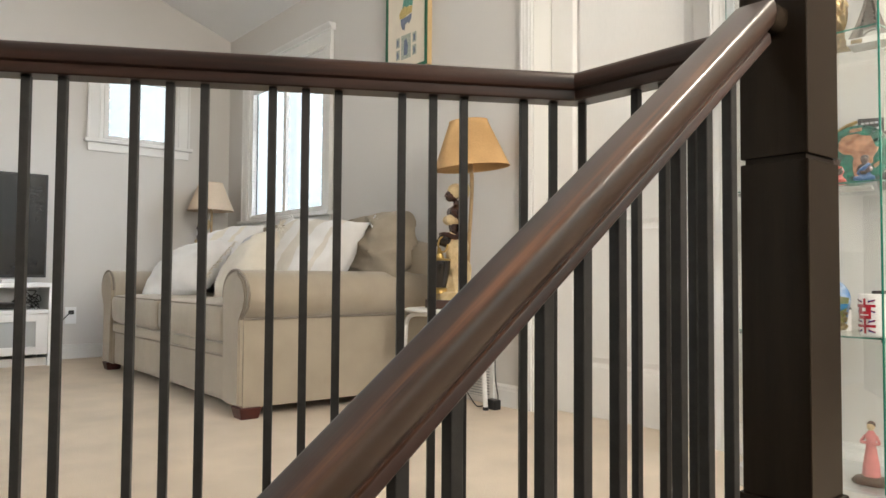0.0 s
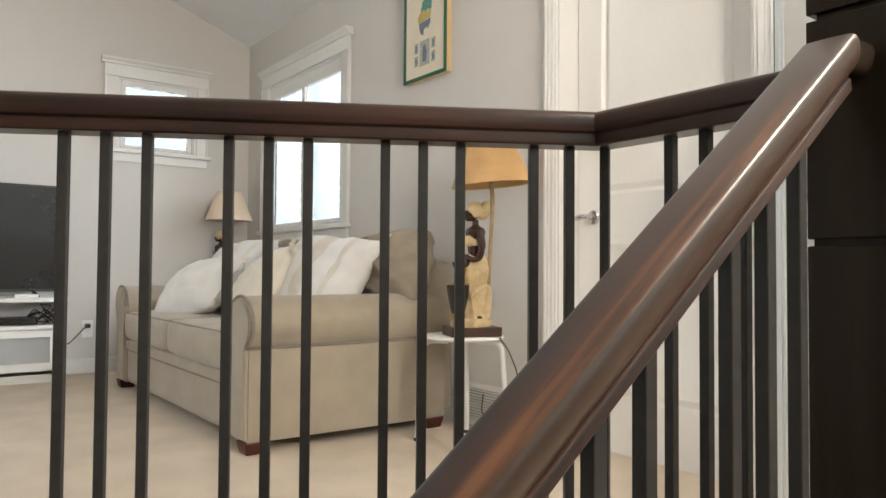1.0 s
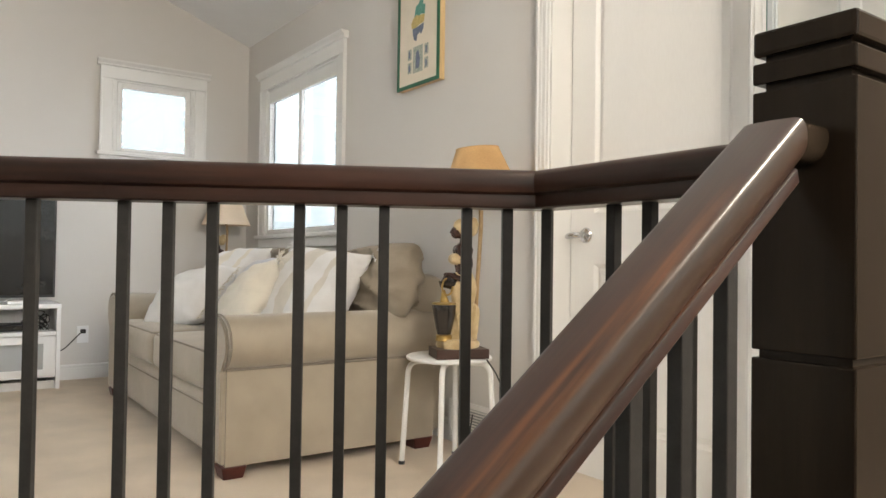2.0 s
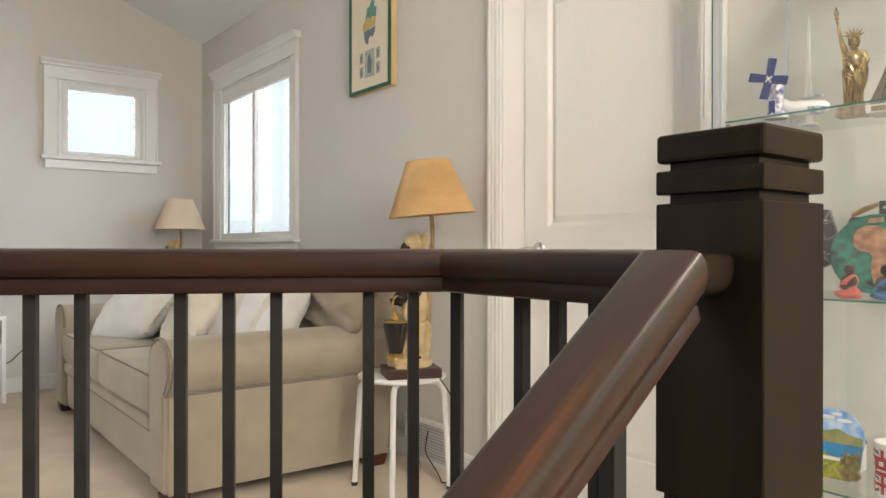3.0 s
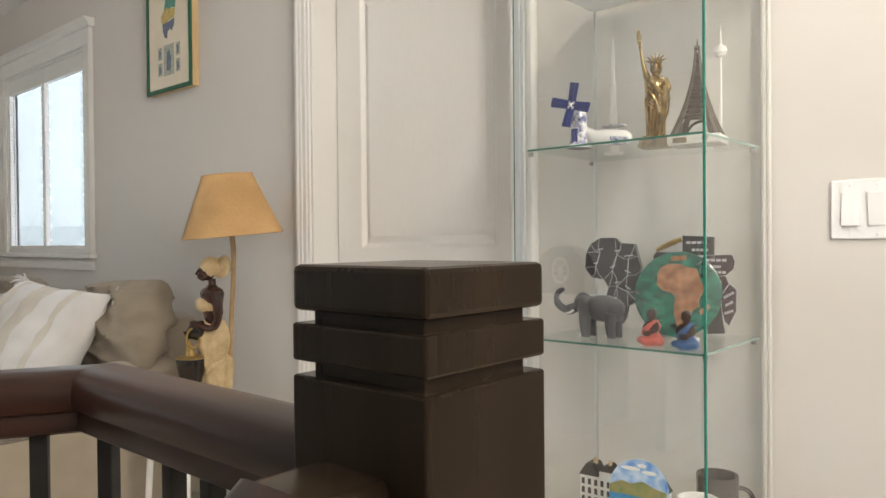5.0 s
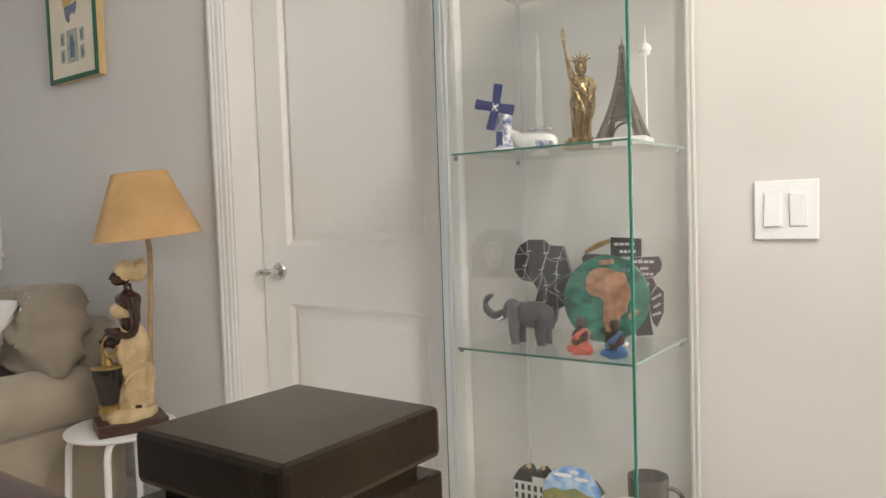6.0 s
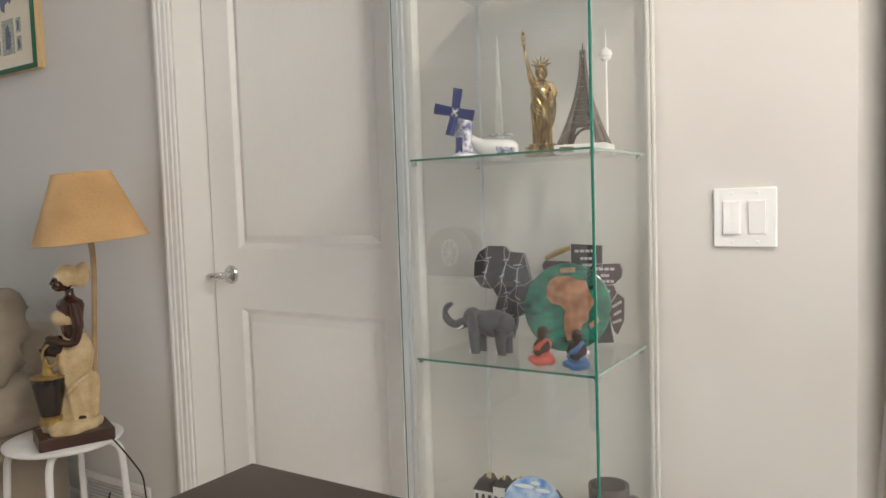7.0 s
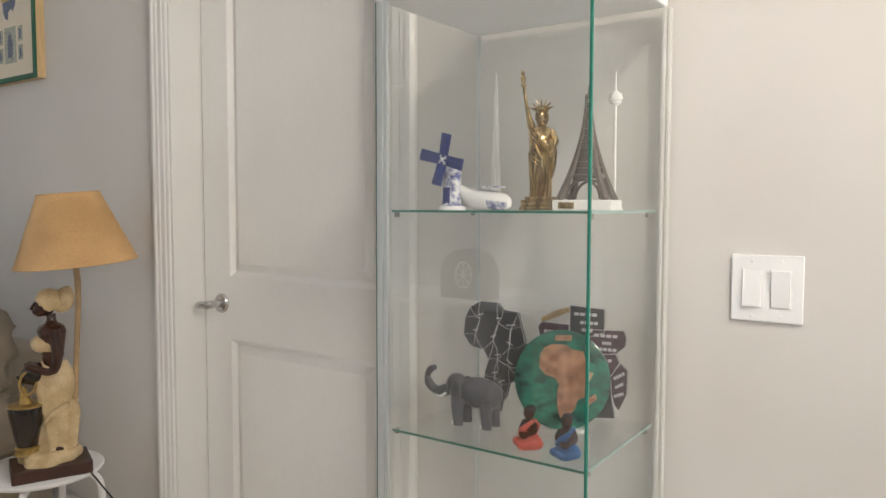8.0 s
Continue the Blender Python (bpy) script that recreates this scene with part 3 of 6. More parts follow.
window("window_2", (-4.04, 0.0), 0, 1.12, 1.53, 1.06, 0.10, "white cased window with open plantation shutters", 2)
window("window_1", (-5.0, -0.692), 90, 0.53, 1.815, 0.51, 0.10, "small white cased window with a bright shutter", 1, 0.032, 0.053, 0.033)
# Unseen window, added so light reaches the post and rail from the east.
window("added_window_3", (1.25, -1.1), -90, 1.5, 1.65, 1.06, 0.10, "unseen cased window, added to light the landing from the east", 2)
# Unseen; spot chosen clear of the cabinet's mirror view, lights the sofa front.
window("assumed_window_4", (-5.0, -3.85), 90, 2.1, 1.40, 1.30, 0.10, "unseen cased window, assumed past the television", 3)
for nm, rows in (("backdrop", (-6.61, -6.60, -9.0, -2.2, 0.9, 5.0)), ("backdrop", (-10.0, -0.5, 1.20, 1.21, 1.0, 4.5)), ("backdrop", (-6.21, -6.20, -3.2, 1.1, 1.2, 4.5)), ("backdrop", (1.55, 1.56, -2.1, -0.1, 0.8, 2.6))):
    tagged(part(nm, boxes(rows), EASTFILL if rows[0] > 0 else WESTFILL if rows[2] < -8 else OUTDOOR), "glowing panel standing for the sky outside a window", "sky", kind="structure")

# ---- stairs ----
RISE, GO = 0.19, 0.2468
stair = thing("staircase", (0.0, -1.37, 0.0), "straight carpeted stair descending from the landing", "staircase", kind="structure")
tread = None
for i in range(11):
    m = Matrix.Translation((0, -i * GO, -(i + 1) * RISE))
    if tread is None:
        tread = part("tread", boxes((0.19, 1.245, -GO - 0.02, -0.002, -0.10, 0.0), bevel=0.012), CARPET, stair)
        tread.matrix_local = m
    else:
        again(tread, m)
bm = bmesh.new()
run(bm, [(-0.05, -0.32), (0.05, -0.32), (0.05, 0.10), (-0.05, 0.10)], (0.115, -0.06, -0.02), (0.115, -2.9, -0.02 - 2.84 * 0.77), (1, 0, 0), (0, 0, 1), n0=(0, 1, 0), n1=(0, 1, 0))
part("stringer", bm, TRIM, stair, "white painted closed stringer")

# ---- newel, guard rail and handrail ----
newel = thing("newel_post", (0.1175, -1.3495, 0.0), "square dark-stained newel post with grooved cap", "newel post")
H = 0.0455


def post_block(z0, z1, h, bevel):
    return boxes((-h, h, -h, h, z0, z1), bevel=bevel)


part("base", post_block(0.0, 0.302, H + 0.006, 0.003), NEWELW, newel)
bm = post_block(0.302, 0.742, H, 0.0016)
box(bm, -H + 0.005, H - 0.005, -H + 0.005, H - 0.005, 0.741, 0.750)
box(bm, -H, H, -H, H, 0.749, 0.980, 0.0016)
part("shaft", bm, NEWELW, newel)
part("neck", post_block(0.979, 0.988, H - 0.008, 0.0005), NEWELW, newel)
part("collar", post_block(0.987, 1.006, H, 0.0016), NEWELW, newel)
part("neck", post_block(1.005, 1.013, H - 0.008, 0.0005), NEWELW, newel)
part("cap", post_block(1.012, 1.035, H, 0.0032), NEWELW, newel)

RAILP = [(-0.020, 0.0), (0.020, 0.0), (0.0225, 0.002), (0.0235, 0.012), (0.0225, 0.015), (0.0225, 0.017), (0.0280, 0.020), (0.0300, 0.026), (0.0300, 0.034),
         (0.0285, 0.041), (0.0250, 0.0460), (0.0195, 0.0490), (0.010, 0.0503), (0.0, 0.0506), (-0.010, 0.0503), (-0.0195, 0.0490), (-0.0250, 0.0460), (-0.0285, 0.041), (-0.0300, 0.034), (-0.0300, 0.026), (-0.0280, 0.020), (-0.0225, 0.017), (-0.0225, 0.015), (-0.0235, 0.012), (-0.0225, 0.002)]
HALF = [(0.0130, 0.008), (0.0148, 0.010), (0.0150, 0.0190), (0.0142, 0.0205), (0.0125, 0.0215), (0.0125, 0.0245), (0.0170, 0.0265), (0.0220, 0.0305), (0.0256, 0.0360), (0.0276, 0.0420), (0.0284, 0.0480), (0.0281, 0.0530), (0.0266, 0.0572), (0.0238, 0.0593), (0.0195, 0.0602)]
HANDP = HALF + [(0.0, 0.0606)] + [(-u, v) for u, v in HALF[::-1]]


def rail_piece(name, profile, start, along, up, length, mat, parent, n0=None, n1=None, label=""):
    """A rail whose own x runs along the wood's grain; n0 and n1 are the planes of its end cuts."""
    x, z = Vector(along).normalized(), Vector(up).normalized()
    turned = Matrix((x, z.cross(x), z)).transposed()
    inner = turned.transposed()
    bm = run(bmesh.new(), profile, (0, 0, 0), (length, 0, 0), (0, 1, 0), (0, 0, 1), n0 and inner @ Vector(n0), n1 and inner @ Vector(n1))
    bmesh.ops.remove_doubles(bm, verts=bm.verts, dist=1e-5)
    ob = part(name, bm, mat, parent, label, smooth=35)
    ob.matrix_local = Matrix.Translation(start) @ turned.to_4x4()
    return ob


C = Vector((-0.252, -1.350, 0))
D = Vector((-0.49, -0.872, 0)).normalized()
RAIL_Z, BAR = 0.893, 0.0067
END = C + D * 1.42
guard = thing("guard_railing", (C.x, C.y, 0), "dark-stained guard rail with dark square metal balusters", "railing")
mitre = (Vector((-1, 0, 0)) + D).normalized()
rail_piece("rail", RAILP, (0.0718 - C.x, 0, RAIL_Z), (-1, 0, 0), (0, 0, 1), 0.0718 - C.x, RAILW, guard, n1=mitre)
rail_piece("rail", RAILP, (0, 0, RAIL_Z), D, (0, 0, 1), 1.375, RAILW, guard, n0=mitre)
part("shoe_rail", run(bmesh.new(), [(-0.03, 0.0), (0.03, 0.0), (0.03, 0.014), (0.024, 0.02), (-0.024, 0.02), (-0.03, 0.014)], (0.064 - C.x, 0, 0), (0, 0, 0), (0, 1, 0), (0, 0, 1), n1=mitre), RAILW, guard)
part("shoe_rail", run(bmesh.new(), [(-0.03, 0.0), (0.03, 0.0), (0.03, 0.014), (0.024, 0.02), (-0.024, 0.02), (-0.03, 0.014)], (0, 0, 0), D * 1.37, (-D.y, D.x, 0), (0, 0, 1), n0=mitre), RAILW, guard)
bar = part("baluster", boxes((-BAR, BAR, -BAR, BAR, 0.019, RAIL_Z + 0.001), bevel=0.0012), IRON, guard)
for s in (-0.232, -0.129, -0.077, -0.026):
    m = pose(s - C.x, 0.0, 0)
    if s == -0.232:
        bar.matrix_local = pose(0.0075, 0.004, 0, 0, 0, 30)
    else:
        again(bar, m)
turn = math.degrees(math.atan2(D.y, D.x))
for k in range(1, 24):
    if k % 4 != 3:
        p = D * (-0.008 + 0.0531 * k)
        again(bar, pose(p.x, p.y, 0, 0, 0, turn))
far_newel = copy_thing(newel, pose(END.x, END.y, 0, 0, 0, turn))

hand = thing("stair_handrail", (0.1155, -1.3952, 0.0), "worn dark-stained stair handrail on dark square balusters", "handrail")
PITCH = 0.77
kn = Vector((0, 1, 0))
a = math.atan(PITCH)
down = Vector((0, -math.cos(a), -math.sin(a)))
upn = Vector((0, -math.sin(a), math.cos(a)))
knee = Vector((0, -0.0231, RAIL_Z - 0.010))
knee_cut = (Vector((0, -1, 0)) + down).normalized()
rail_piece("rail", HANDP, knee, down, upn, 1.75, RAILWORN, hand, n0=knee_cut, label="dark rail worn to reddish brown along its edge")
# Takes the post's darker stain to stand for the shade beside the newel.
rail_piece("rail_end", [(u * 0.90, 0.004 + v * 0.90) for u, v in HANDP if v > 0.0235], (0, -0.0005, RAIL_Z - 0.010), (0, -1, 0), (0, 0, 1), 0.0226, NEWELW, hand, n1=knee_cut, label="joining piece in the darker post stain, for the shade there")
sbar = None
for k in range(1, 26):
    y = -1.4455 - 0.0553 * k
    if k % 4 == 0:
        continue
    zt = RAIL_Z - 0.010 + (y + 1.3952 + 0.0231) * PITCH
    m = pose(0, y + 1.3952, zt)
    if sbar is None:
        sbar = part("baluster", boxes((-BAR, BAR, -BAR, BAR, -0.86, 0.022), bevel=0.0012), IRON, hand)
        sbar.matrix_local = m
    else:
        again(sbar, m)

# ---- sofa ----
sofa = thing("sofa", (-3.25, -0.60, 0.0), "taupe fabric two-seat sofa with rolled arms", "sofa")
SX, Y0, Y1 = 1.035, -0.495, 0.50


def soften(bm, amount, scale=6.0, seed=0.0):
    for v in bm.verts:
        k = noise.noise_vector(v.co * scale + Vector((seed, seed, seed)))
        v.co += k * amount


def cushion(bm, x0, x1, y0, y1, z0, z1, puff=0.02, r=0.035, cuts=7, mat=0):
    """An upholstered block with rounded edges and a crowned top."""
    nx = cuts
    cx, cy, cz = (x0 + x1) / 2, (y0 + y1) / 2, (z0 + z1) / 2
    hx, hy, hz = (x1 - x0) / 2, (y1 - y0) / 2, (z1 - z0) / 2
    made = bmesh.ops.create_cube(bm, size=2)["verts"]
    es = list({e for v in made for e in v.link_edges})
    bmesh.ops.subdivide_edges(bm, edges=es, cuts=nx, use_grid_fill=True)
    vs = list(bm.verts)
    for v in vs:
        u = [math.sin(max(-1, min(1, c)) * math.pi / 2) if abs(c) < 1 else c for c in v.co]
        p = Vector((u[0] * hx, u[1] * hy, u[2] * hz))
        core = Vector((max(-hx + r, min(hx - r, p.x)), max(-hy + r, min(hy - r, p.y)), max(-hz + r, min(hz - r, p.z))))
        off = p - core
        if off.length > 1e-6:
            p = core + off.normalized() * min(off.length, r)
        bulge = (1 - u[0] ** 2) * (1 - u[1] ** 2)
        p.z += puff * bulge * (1 if u[2] > 0 else -0.2)
        p.y += 0.4 * puff * (1 - u[0] ** 2) * (1 - u[2] ** 2) * u[1]
        v.co = Vector((cx, cy, cz)) + p
    put(bm, vs, mat)
    return vs


bm = bmesh.new()
cushion(bm, -SX + 0.17, SX - 0.17, Y0 + 0.015, Y1, 0.047, 0.30, 0.0, 0.02)
part("seat_frame", bm, SOFA, sofa, smooth=50)
bm = bmesh.new()
cushion(bm, -SX + 0.20, SX - 0.20, Y0 - 0.002, Y0 + 0.06, 0.245, 0.298, 0.0, 0.012)
part("front_rail", bm, SOFA, sofa, smooth=50)
bm = bmesh.new()
tube(bm, [(-SX + 0.19, Y0 + 0.012, 0.241), (0, Y0 + 0.010, 0.240), (SX - 0.19, Y0 + 0.012, 0.241)], 0.005, 6)
part("piping", bm, PIPE, sofa)
bm = bmesh.new()
cushion(bm, -SX + 0.026, SX - 0.026, 0.37, Y1 + 0.03, 0.05, 0.77, 0.0, 0.05)
part("backrest", bm, SOFA, sofa, smooth=50)
for k, (xa, xb) in enumerate(((-SX + 0.19, -0.004), (0.004, SX - 0.19))):
    bm = bmesh.new()
    cushion(bm, xa, xb, Y0 - 0.012, 0.38, 0.295, 0.465, 0.022, 0.04, 9)
    soften(bm, 0.006, 5, k * 7)
    cu = part("seat_cushion", bm, SOFA, sofa, smooth=60)
    bm = bmesh.new()
    tube(bm, arc([(xa + 0.03, 0.2, 0.462), (xa + 0.012, Y0 + 0.003, 0.455), (xb - 0.012, Y0 + 0.003, 0.455), (xb - 0.03, 0.2, 0.462)], 0.04), 0.005, 6)
    part("piping", bm, PIPE, cu)
arm_outline = [(-0.185, 0.047), (-0.012, 0.047), (-0.012, 0.408)]
for t in range(-60, 200, 13):
    arm_outline.append((-0.078 + 0.124 * math.cos(radians(t)), 0.505 + 0.106 * math.sin(radians(t))))
arm_outline += [(-0.185, 0.42)]
for s in (1, -1):
    ar = bmesh.new()
    prof = [(s * u, v) for u, v in arm_outline]
    run(ar, prof, (s * SX, Y0 + 0.012, 0), (s * SX, 0.455, 0), (1, 0, 0), (0, 0, 1))
    arm = part("arm", ar, SOFA, sofa, smooth=40)
    face = bmesh.new()
    small = [((u + 0.09) * 0.90 * s - 0.09 * s, (v - 0.33) * 0.965 + 0.33) for u, v in arm_outline]
    run(face, small, (s * SX, Y0 - 0.008, 0), (s * SX, Y0 + 0.0115, 0), (1, 0, 0), (0, 0, 1))
    bmesh.ops.bevel(face, geom=[e for e in face.edges if all(abs(v.co.y - (Y0 - 0.008)) < 1e-4 for v in e.verts)], offset=0.006, segments=2, affect="EDGES")
    part("arm_front", face, SOFA, arm, smooth=40)
    seam = bmesh.new()
    tube(seam, [(s * (SX - 0.010), Y0 + 0.010, 0.409), (s * (SX - 0.010), 0.45, 0.409)], 0.005, 6)
    part("piping", seam, PIPE, arm)
    pp = bmesh.new()
    loop = [(s * SX + u, Y0 + 0.002, v) for u, v in prof[2:-1]]
    tube(pp, loop, 0.006, 6)
    part("piping", pp, PIPE, arm)
leg = None
for x in (-SX + 0.05, SX - 0.05):
    for y in (Y0 + 0.045, Y1 - 0.10):
        if leg is None:
            lb = bmesh.new()
            vs = box(lb, -0.048, 0.048, -0.048, 0.048, 0.0, 0.048, 0.004)
            for v in lb.verts:
                if v.co.z < 0.02:
                    v.co.x *= 0.8
                    v.co.y *= 0.8
            leg = part("foot", lb, FOOT, sofa, "cherry-stained block foot")
            leg.matrix_local = pose(x, y, 0)
        else:
            again(leg, pose(x, y, 0))


def pillow(w, h, d, place, rx, ry, rz, mats, label, name="throw_pillow", stripe=0, fringe=None, tassels=False, seed=0.0):
    """A stuffed pillow in its own x and z, thick along y, with pinched corners and wrinkles. It rests on its lower edge."""
    ob = thing(name, place, label, "pillow", "pillows on the sofa")
    ob.matrix_world = pose(*place, rx, ry, rz)
    bm = bmesh.new()
    N, pinched = (30, 0.015) if name == "back_cushion" else (18, 0.07)
    grid = {}
    for side in (-1, 1):
        for i in range(N + 1):
            for j in range(N + 1):
                if side == 1 and (i in (0, N) or j in (0, N)):
                    grid[side, i, j] = grid[-1, i, j]
                    continue
                u, v = 2 * i / N - 1, 2 * j / N - 1
                thick = ((1 - u * u) * (1 - v * v)) ** 0.42
                pinch = 1 - pinched * (1 - abs(v) ** 1.5) * abs(u) ** 6
                pinch2 = 1 - pinched * (1 - abs(u) ** 1.5) * abs(v) ** 6
                if name == "back_cushion":
                    corner = 1 - 0.11 * (u * v) ** 6
                    pinch, pinch2 = pinch * corner, pinch2 * corner
                p = Vector((u * w / 2 * pinch, side * d / 2 * thick, (v * pinch2 + 1) * h / 2))
                k = noise.noise(Vector((u * 2.2 + seed, v * 2.2, side * 3 + seed))) * 0.020 + noise.noise(Vector((u * 3 + seed, v * 7 + u * 2, side * 3))) * 0.011
                if name == "back_cushion":
                    k = k * 1.3 + 0.016 * (1 - 2 * abs(math.sin(5.5 * v + 2.4 * u + 3 * noise.noise(Vector((u * 1.6, v * 1.6, seed))))) ** 0.6)
                p.y += side * k * min(1, thick * 1.5)
                grid[side, i, j] = bm.verts.new(p)
    for side in (-1, 1):
        for i in range(N):
            for j in range(N):
                q = [grid[side, i, j], grid[side, i + 1, j], grid[side, i + 1, j + 1], grid[side, i, j + 1]]
                f = bm.faces.new(q if side < 0 else q[::-1])
                f.material_index = 1 if stripe and (i in (3, 4, 8, 9, 10, 14)) else 0
    part("cover", bm, mats, ob, smooth=70)
    if fringe:
        rnd = random.Random(int(seed * 10) + 3)
        for s in (-1, 1):
            bm = bmesh.new()
            for k in range(34):
                z = h * (k + 0.5) / 34
                x = s * (w / 2 * (1 - 0.06 * (1 - abs(2 * z / h - 1) ** 1.5)))
                tube(bm, [(x - s * 0.004, 0, z), (x + s * 0.014, rnd.uniform(-0.008, 0.008), z + rnd.uniform(-0.006, 0.004)), (x + s * 0.028, rnd.uniform(-0.014, 0.014), z + rnd.uniform(-0.014, 0.004))], [0.0035, 0.003, 0.0018], 4)
            part("fringe", bm, fringe, ob)
    if tassels:
        for s in (-1, 1):
            bm = bmesh.new()
            rnd = random.Random(int(seed * 10) + s)
            tip = Vector((s * w / 2, 0, h * 0.985))
            ball(bm, tip + Vector((s * 0.008, 0, 0.004)), 0.014, sub=2)
            for k in range(22):
                e = Vector((s * rnd.uniform(0.02, 0.07), rnd.uniform(-0.035, 0.035), rnd.uniform(-0.045, 0.03)))
                tube(bm, [tip + Vector((s * 0.008, 0, 0)), tip + e * 0.6 + Vector((0, 0, 0.006)), tip + e], [0.004, 0.0035, 0.002], 4)
            part("tassel", bm, mats[0], ob)
    return ob


pillow(0.60, 0.36, 0.25, (-2.47, -0.35, 0.555), -16, -3, 3, [TAN, TAN], "crumpled tan loose back cushion on the sofa", "back_cushion", seed=1.3)
pillow(0.66, 0.44, 0.20, (-3.50, -0.43, 0.47), -16, 0, 0, [TAN, TAN], "tan loose back cushion against the sofa back", "back_cushion", seed=5.5)
pillow(0.64, 0.49, 0.23, (-2.70, -0.68, 0.470), -34, 4, 8, [WHITEC, STRIPE], "white striped pillow with corner tassels on the sofa", stripe=1, tassels=True, seed=2.1)
pillow(0.48, 0.34, 0.18, (-2.92, -0.84, 0.485), -32, -18, 2, [CREAM, CREAM], "cream cotton pillow with tassels on the sofa", tassels=True, seed=3.7)
pillow(0.46, 0.40, 0.20, (-3.22, -0.66, 0.470), -26, -6, 0, [LILAC, LILAC], "pale grey pillow on the sofa", seed=4.2)
pillow(0.56, 0.48, 0.24, (-3.66, -0.72, 0.475), -34, -4, 12, [WHITEC, CREAM], "white and cream pillow leaning on the sofa back", stripe=1, seed=6.4)
pillow(0.52, 0.38, 0.24, (-3.54, -0.95, 0.480), -46, -8, 16, [WHITEC, CREAM], "white fringed pillow lying on the sofa seat", fringe=CREAM, seed=7.9)


# ---- stools and lamps ----
def stool(place, label):
    st = thing("stool", place, label, "stool", "lamp stools")
    bm = bmesh.new()
    lathe(bm, [(0.0, 0.430), (0.160, 0.430), (0.170, 0.433), (0.174, 0.439), (0.173, 0.445), (0.166, 0.449), (0.0, 0.450)], 40)
    part("seat", bm, STOOLP, st, smooth=40)
    for k in range(4):
        a = radians(45 + 90 * k)
        c, s = math.cos(a), math.sin(a)
        bm = bmesh.new()
        tube(bm, arc([(0.06 * c, 0.06 * s, 0.420), (0.166 * c, 0.166 * s, 0.420), (0.190 * c, 0.190 * s, 0.004)], 0.05, 8), 0.011, 10)
        lg = part("leg", bm, STOOLP, st, smooth=60)
        bm = bmesh.new()
        lathe(bm, [(0.013, 0), (0.0135, 0.012), (0.0115, 0.014)], 12, m=Matrix.Translation((0.190 * c, 0.190 * s, 0)))
        part("cap", bm, BLACKP, lg)
    return st


def figure_mesh():
    """A standing draped figure that pours from a jug: plain carved masses in one mesh."""
    bm = bmesh.new()
    ridge = lambda x: 1 - 2 * abs(math.sin(x / 2)) ** 0.8
    at = Matrix.Translation
    # rough rock underfoot
    lathe(bm, [(0.082, 0.0), (0.084, 0.012), (0.079, 0.024), (0.062, 0.034), (0.03, 0.036)], 36, mat=1, squash=lambda a, z: (1 + 0.12 * math.sin(3 * a + 1) + 0.06 * math.sin(7 * a + 40 * z)) * (0.86 + 0.14 * abs(math.cos(a))))
    ball(bm, (0.030, -0.030, 0.038), (0.020, 0.012, 0.009), 0)
    # skirt, smooth over the hip, with slanting folds below the knee
    skirt = lambda a, z: (1 + (0.11 * ridge(7 * a + 34 * z) * min(1, max(0, (0.19 - z) / 0.09)) + 0.015 * math.sin(4 * a + 30 * z))) * (0.80 + 0.20 * abs(math.cos(a)))
    rows = [(0.050, 0.028, 0.026), (0.046, 0.06, 0.026), (0.042, 0.10, 0.025), (0.042, 0.14, 0.024), (0.047, 0.18, 0.023), (0.053, 0.215, 0.022), (0.055, 0.240, 0.021), (0.050, 0.268, 0.019), (0.040, 0.292, 0.017), (0.034, 0.304, 0.016)]
    fine = [(r0 + (r1 - r0) * k / 4, z0 + (z1 - z0) * k / 4) for (r0, z0, _), (r1, z1, _) in zip(rows, rows[1:]) for k in range(4)] + [rows[-1][:2]]
    lathe(bm, fine, 64, mat=1, m=at((0.022, 0, 0)), squash=skirt)
    # wrap that hangs from the hip to the rock behind
    wrap = lambda a, z: (1 + 0.16 * ridge(6 * a - 42 * z)) * (0.55 + 0.45 * abs(math.cos(a)))
    lathe(bm, [(0.012, 0.030), (0.030, 0.036), (0.032, 0.07), (0.033, 0.10), (0.034, 0.13), (0.034, 0.155), (0.028, 0.172), (0.012, 0.180)], 48, mat=1, m=at((0.052, -0.006, 0)), squash=wrap)
    tube(bm, [(0.070, 0.010, 0.175), (0.045, -0.040, 0.168), (0.010, -0.044, 0.150), (-0.012, -0.034, 0.120)], [0.008, 0.010, 0.009, 0.004], 10, 1)
    # waist, back and shoulders
    lathe(bm, [(0.033, 0.288), (0.035, 0.312), (0.042, 0.345), (0.046, 0.375), (0.050, 0.396), (0.044, 0.410), (0.024, 0.420), (0.0165, 0.428), (0.0155, 0.448)], 28, mat=0, m=at((0.018, 0, 0)), squash=lambda a, z: 0.70 + 0.36 * abs(math.sin(a)))
    for y in (0.017, -0.017):
        ball(bm, (-0.010, y, 0.358), (0.030, 0.027, 0.025), 1)
    lathe(bm, [(0.040, 0.338), (0.0425, 0.350), (0.043, 0.366), (0.040, 0.374)], 28, mat=1, m=at((0.016, 0, 0)), squash=lambda a, z: 0.74 + 0.34 * abs(math.sin(a)))
    # head in profile: skull, jaw, nose, lips, and the wrap knotted behind
    ball(bm, (0.002, 0, 0.474), (0.029, 0.025, 0.033), 0, 3)
    ball(bm, (-0.012, 0, 0.455), (0.017, 0.017, 0.015), 0)
    tube(bm, [(-0.0245, 0, 0.484), (-0.0305, 0, 0.472), (-0.0345, 0, 0.466), (-0.027, 0, 0.463)], [0.003, 0.0045, 0.0055, 0.004], 8, 0)
    ball(bm, (-0.0280, 0, 0.4570), (0.0050, 0.0080, 0.0030), 0)
    ball(bm, (-0.0265, 0, 0.4515), (0.0050, 0.0075, 0.0030), 0)
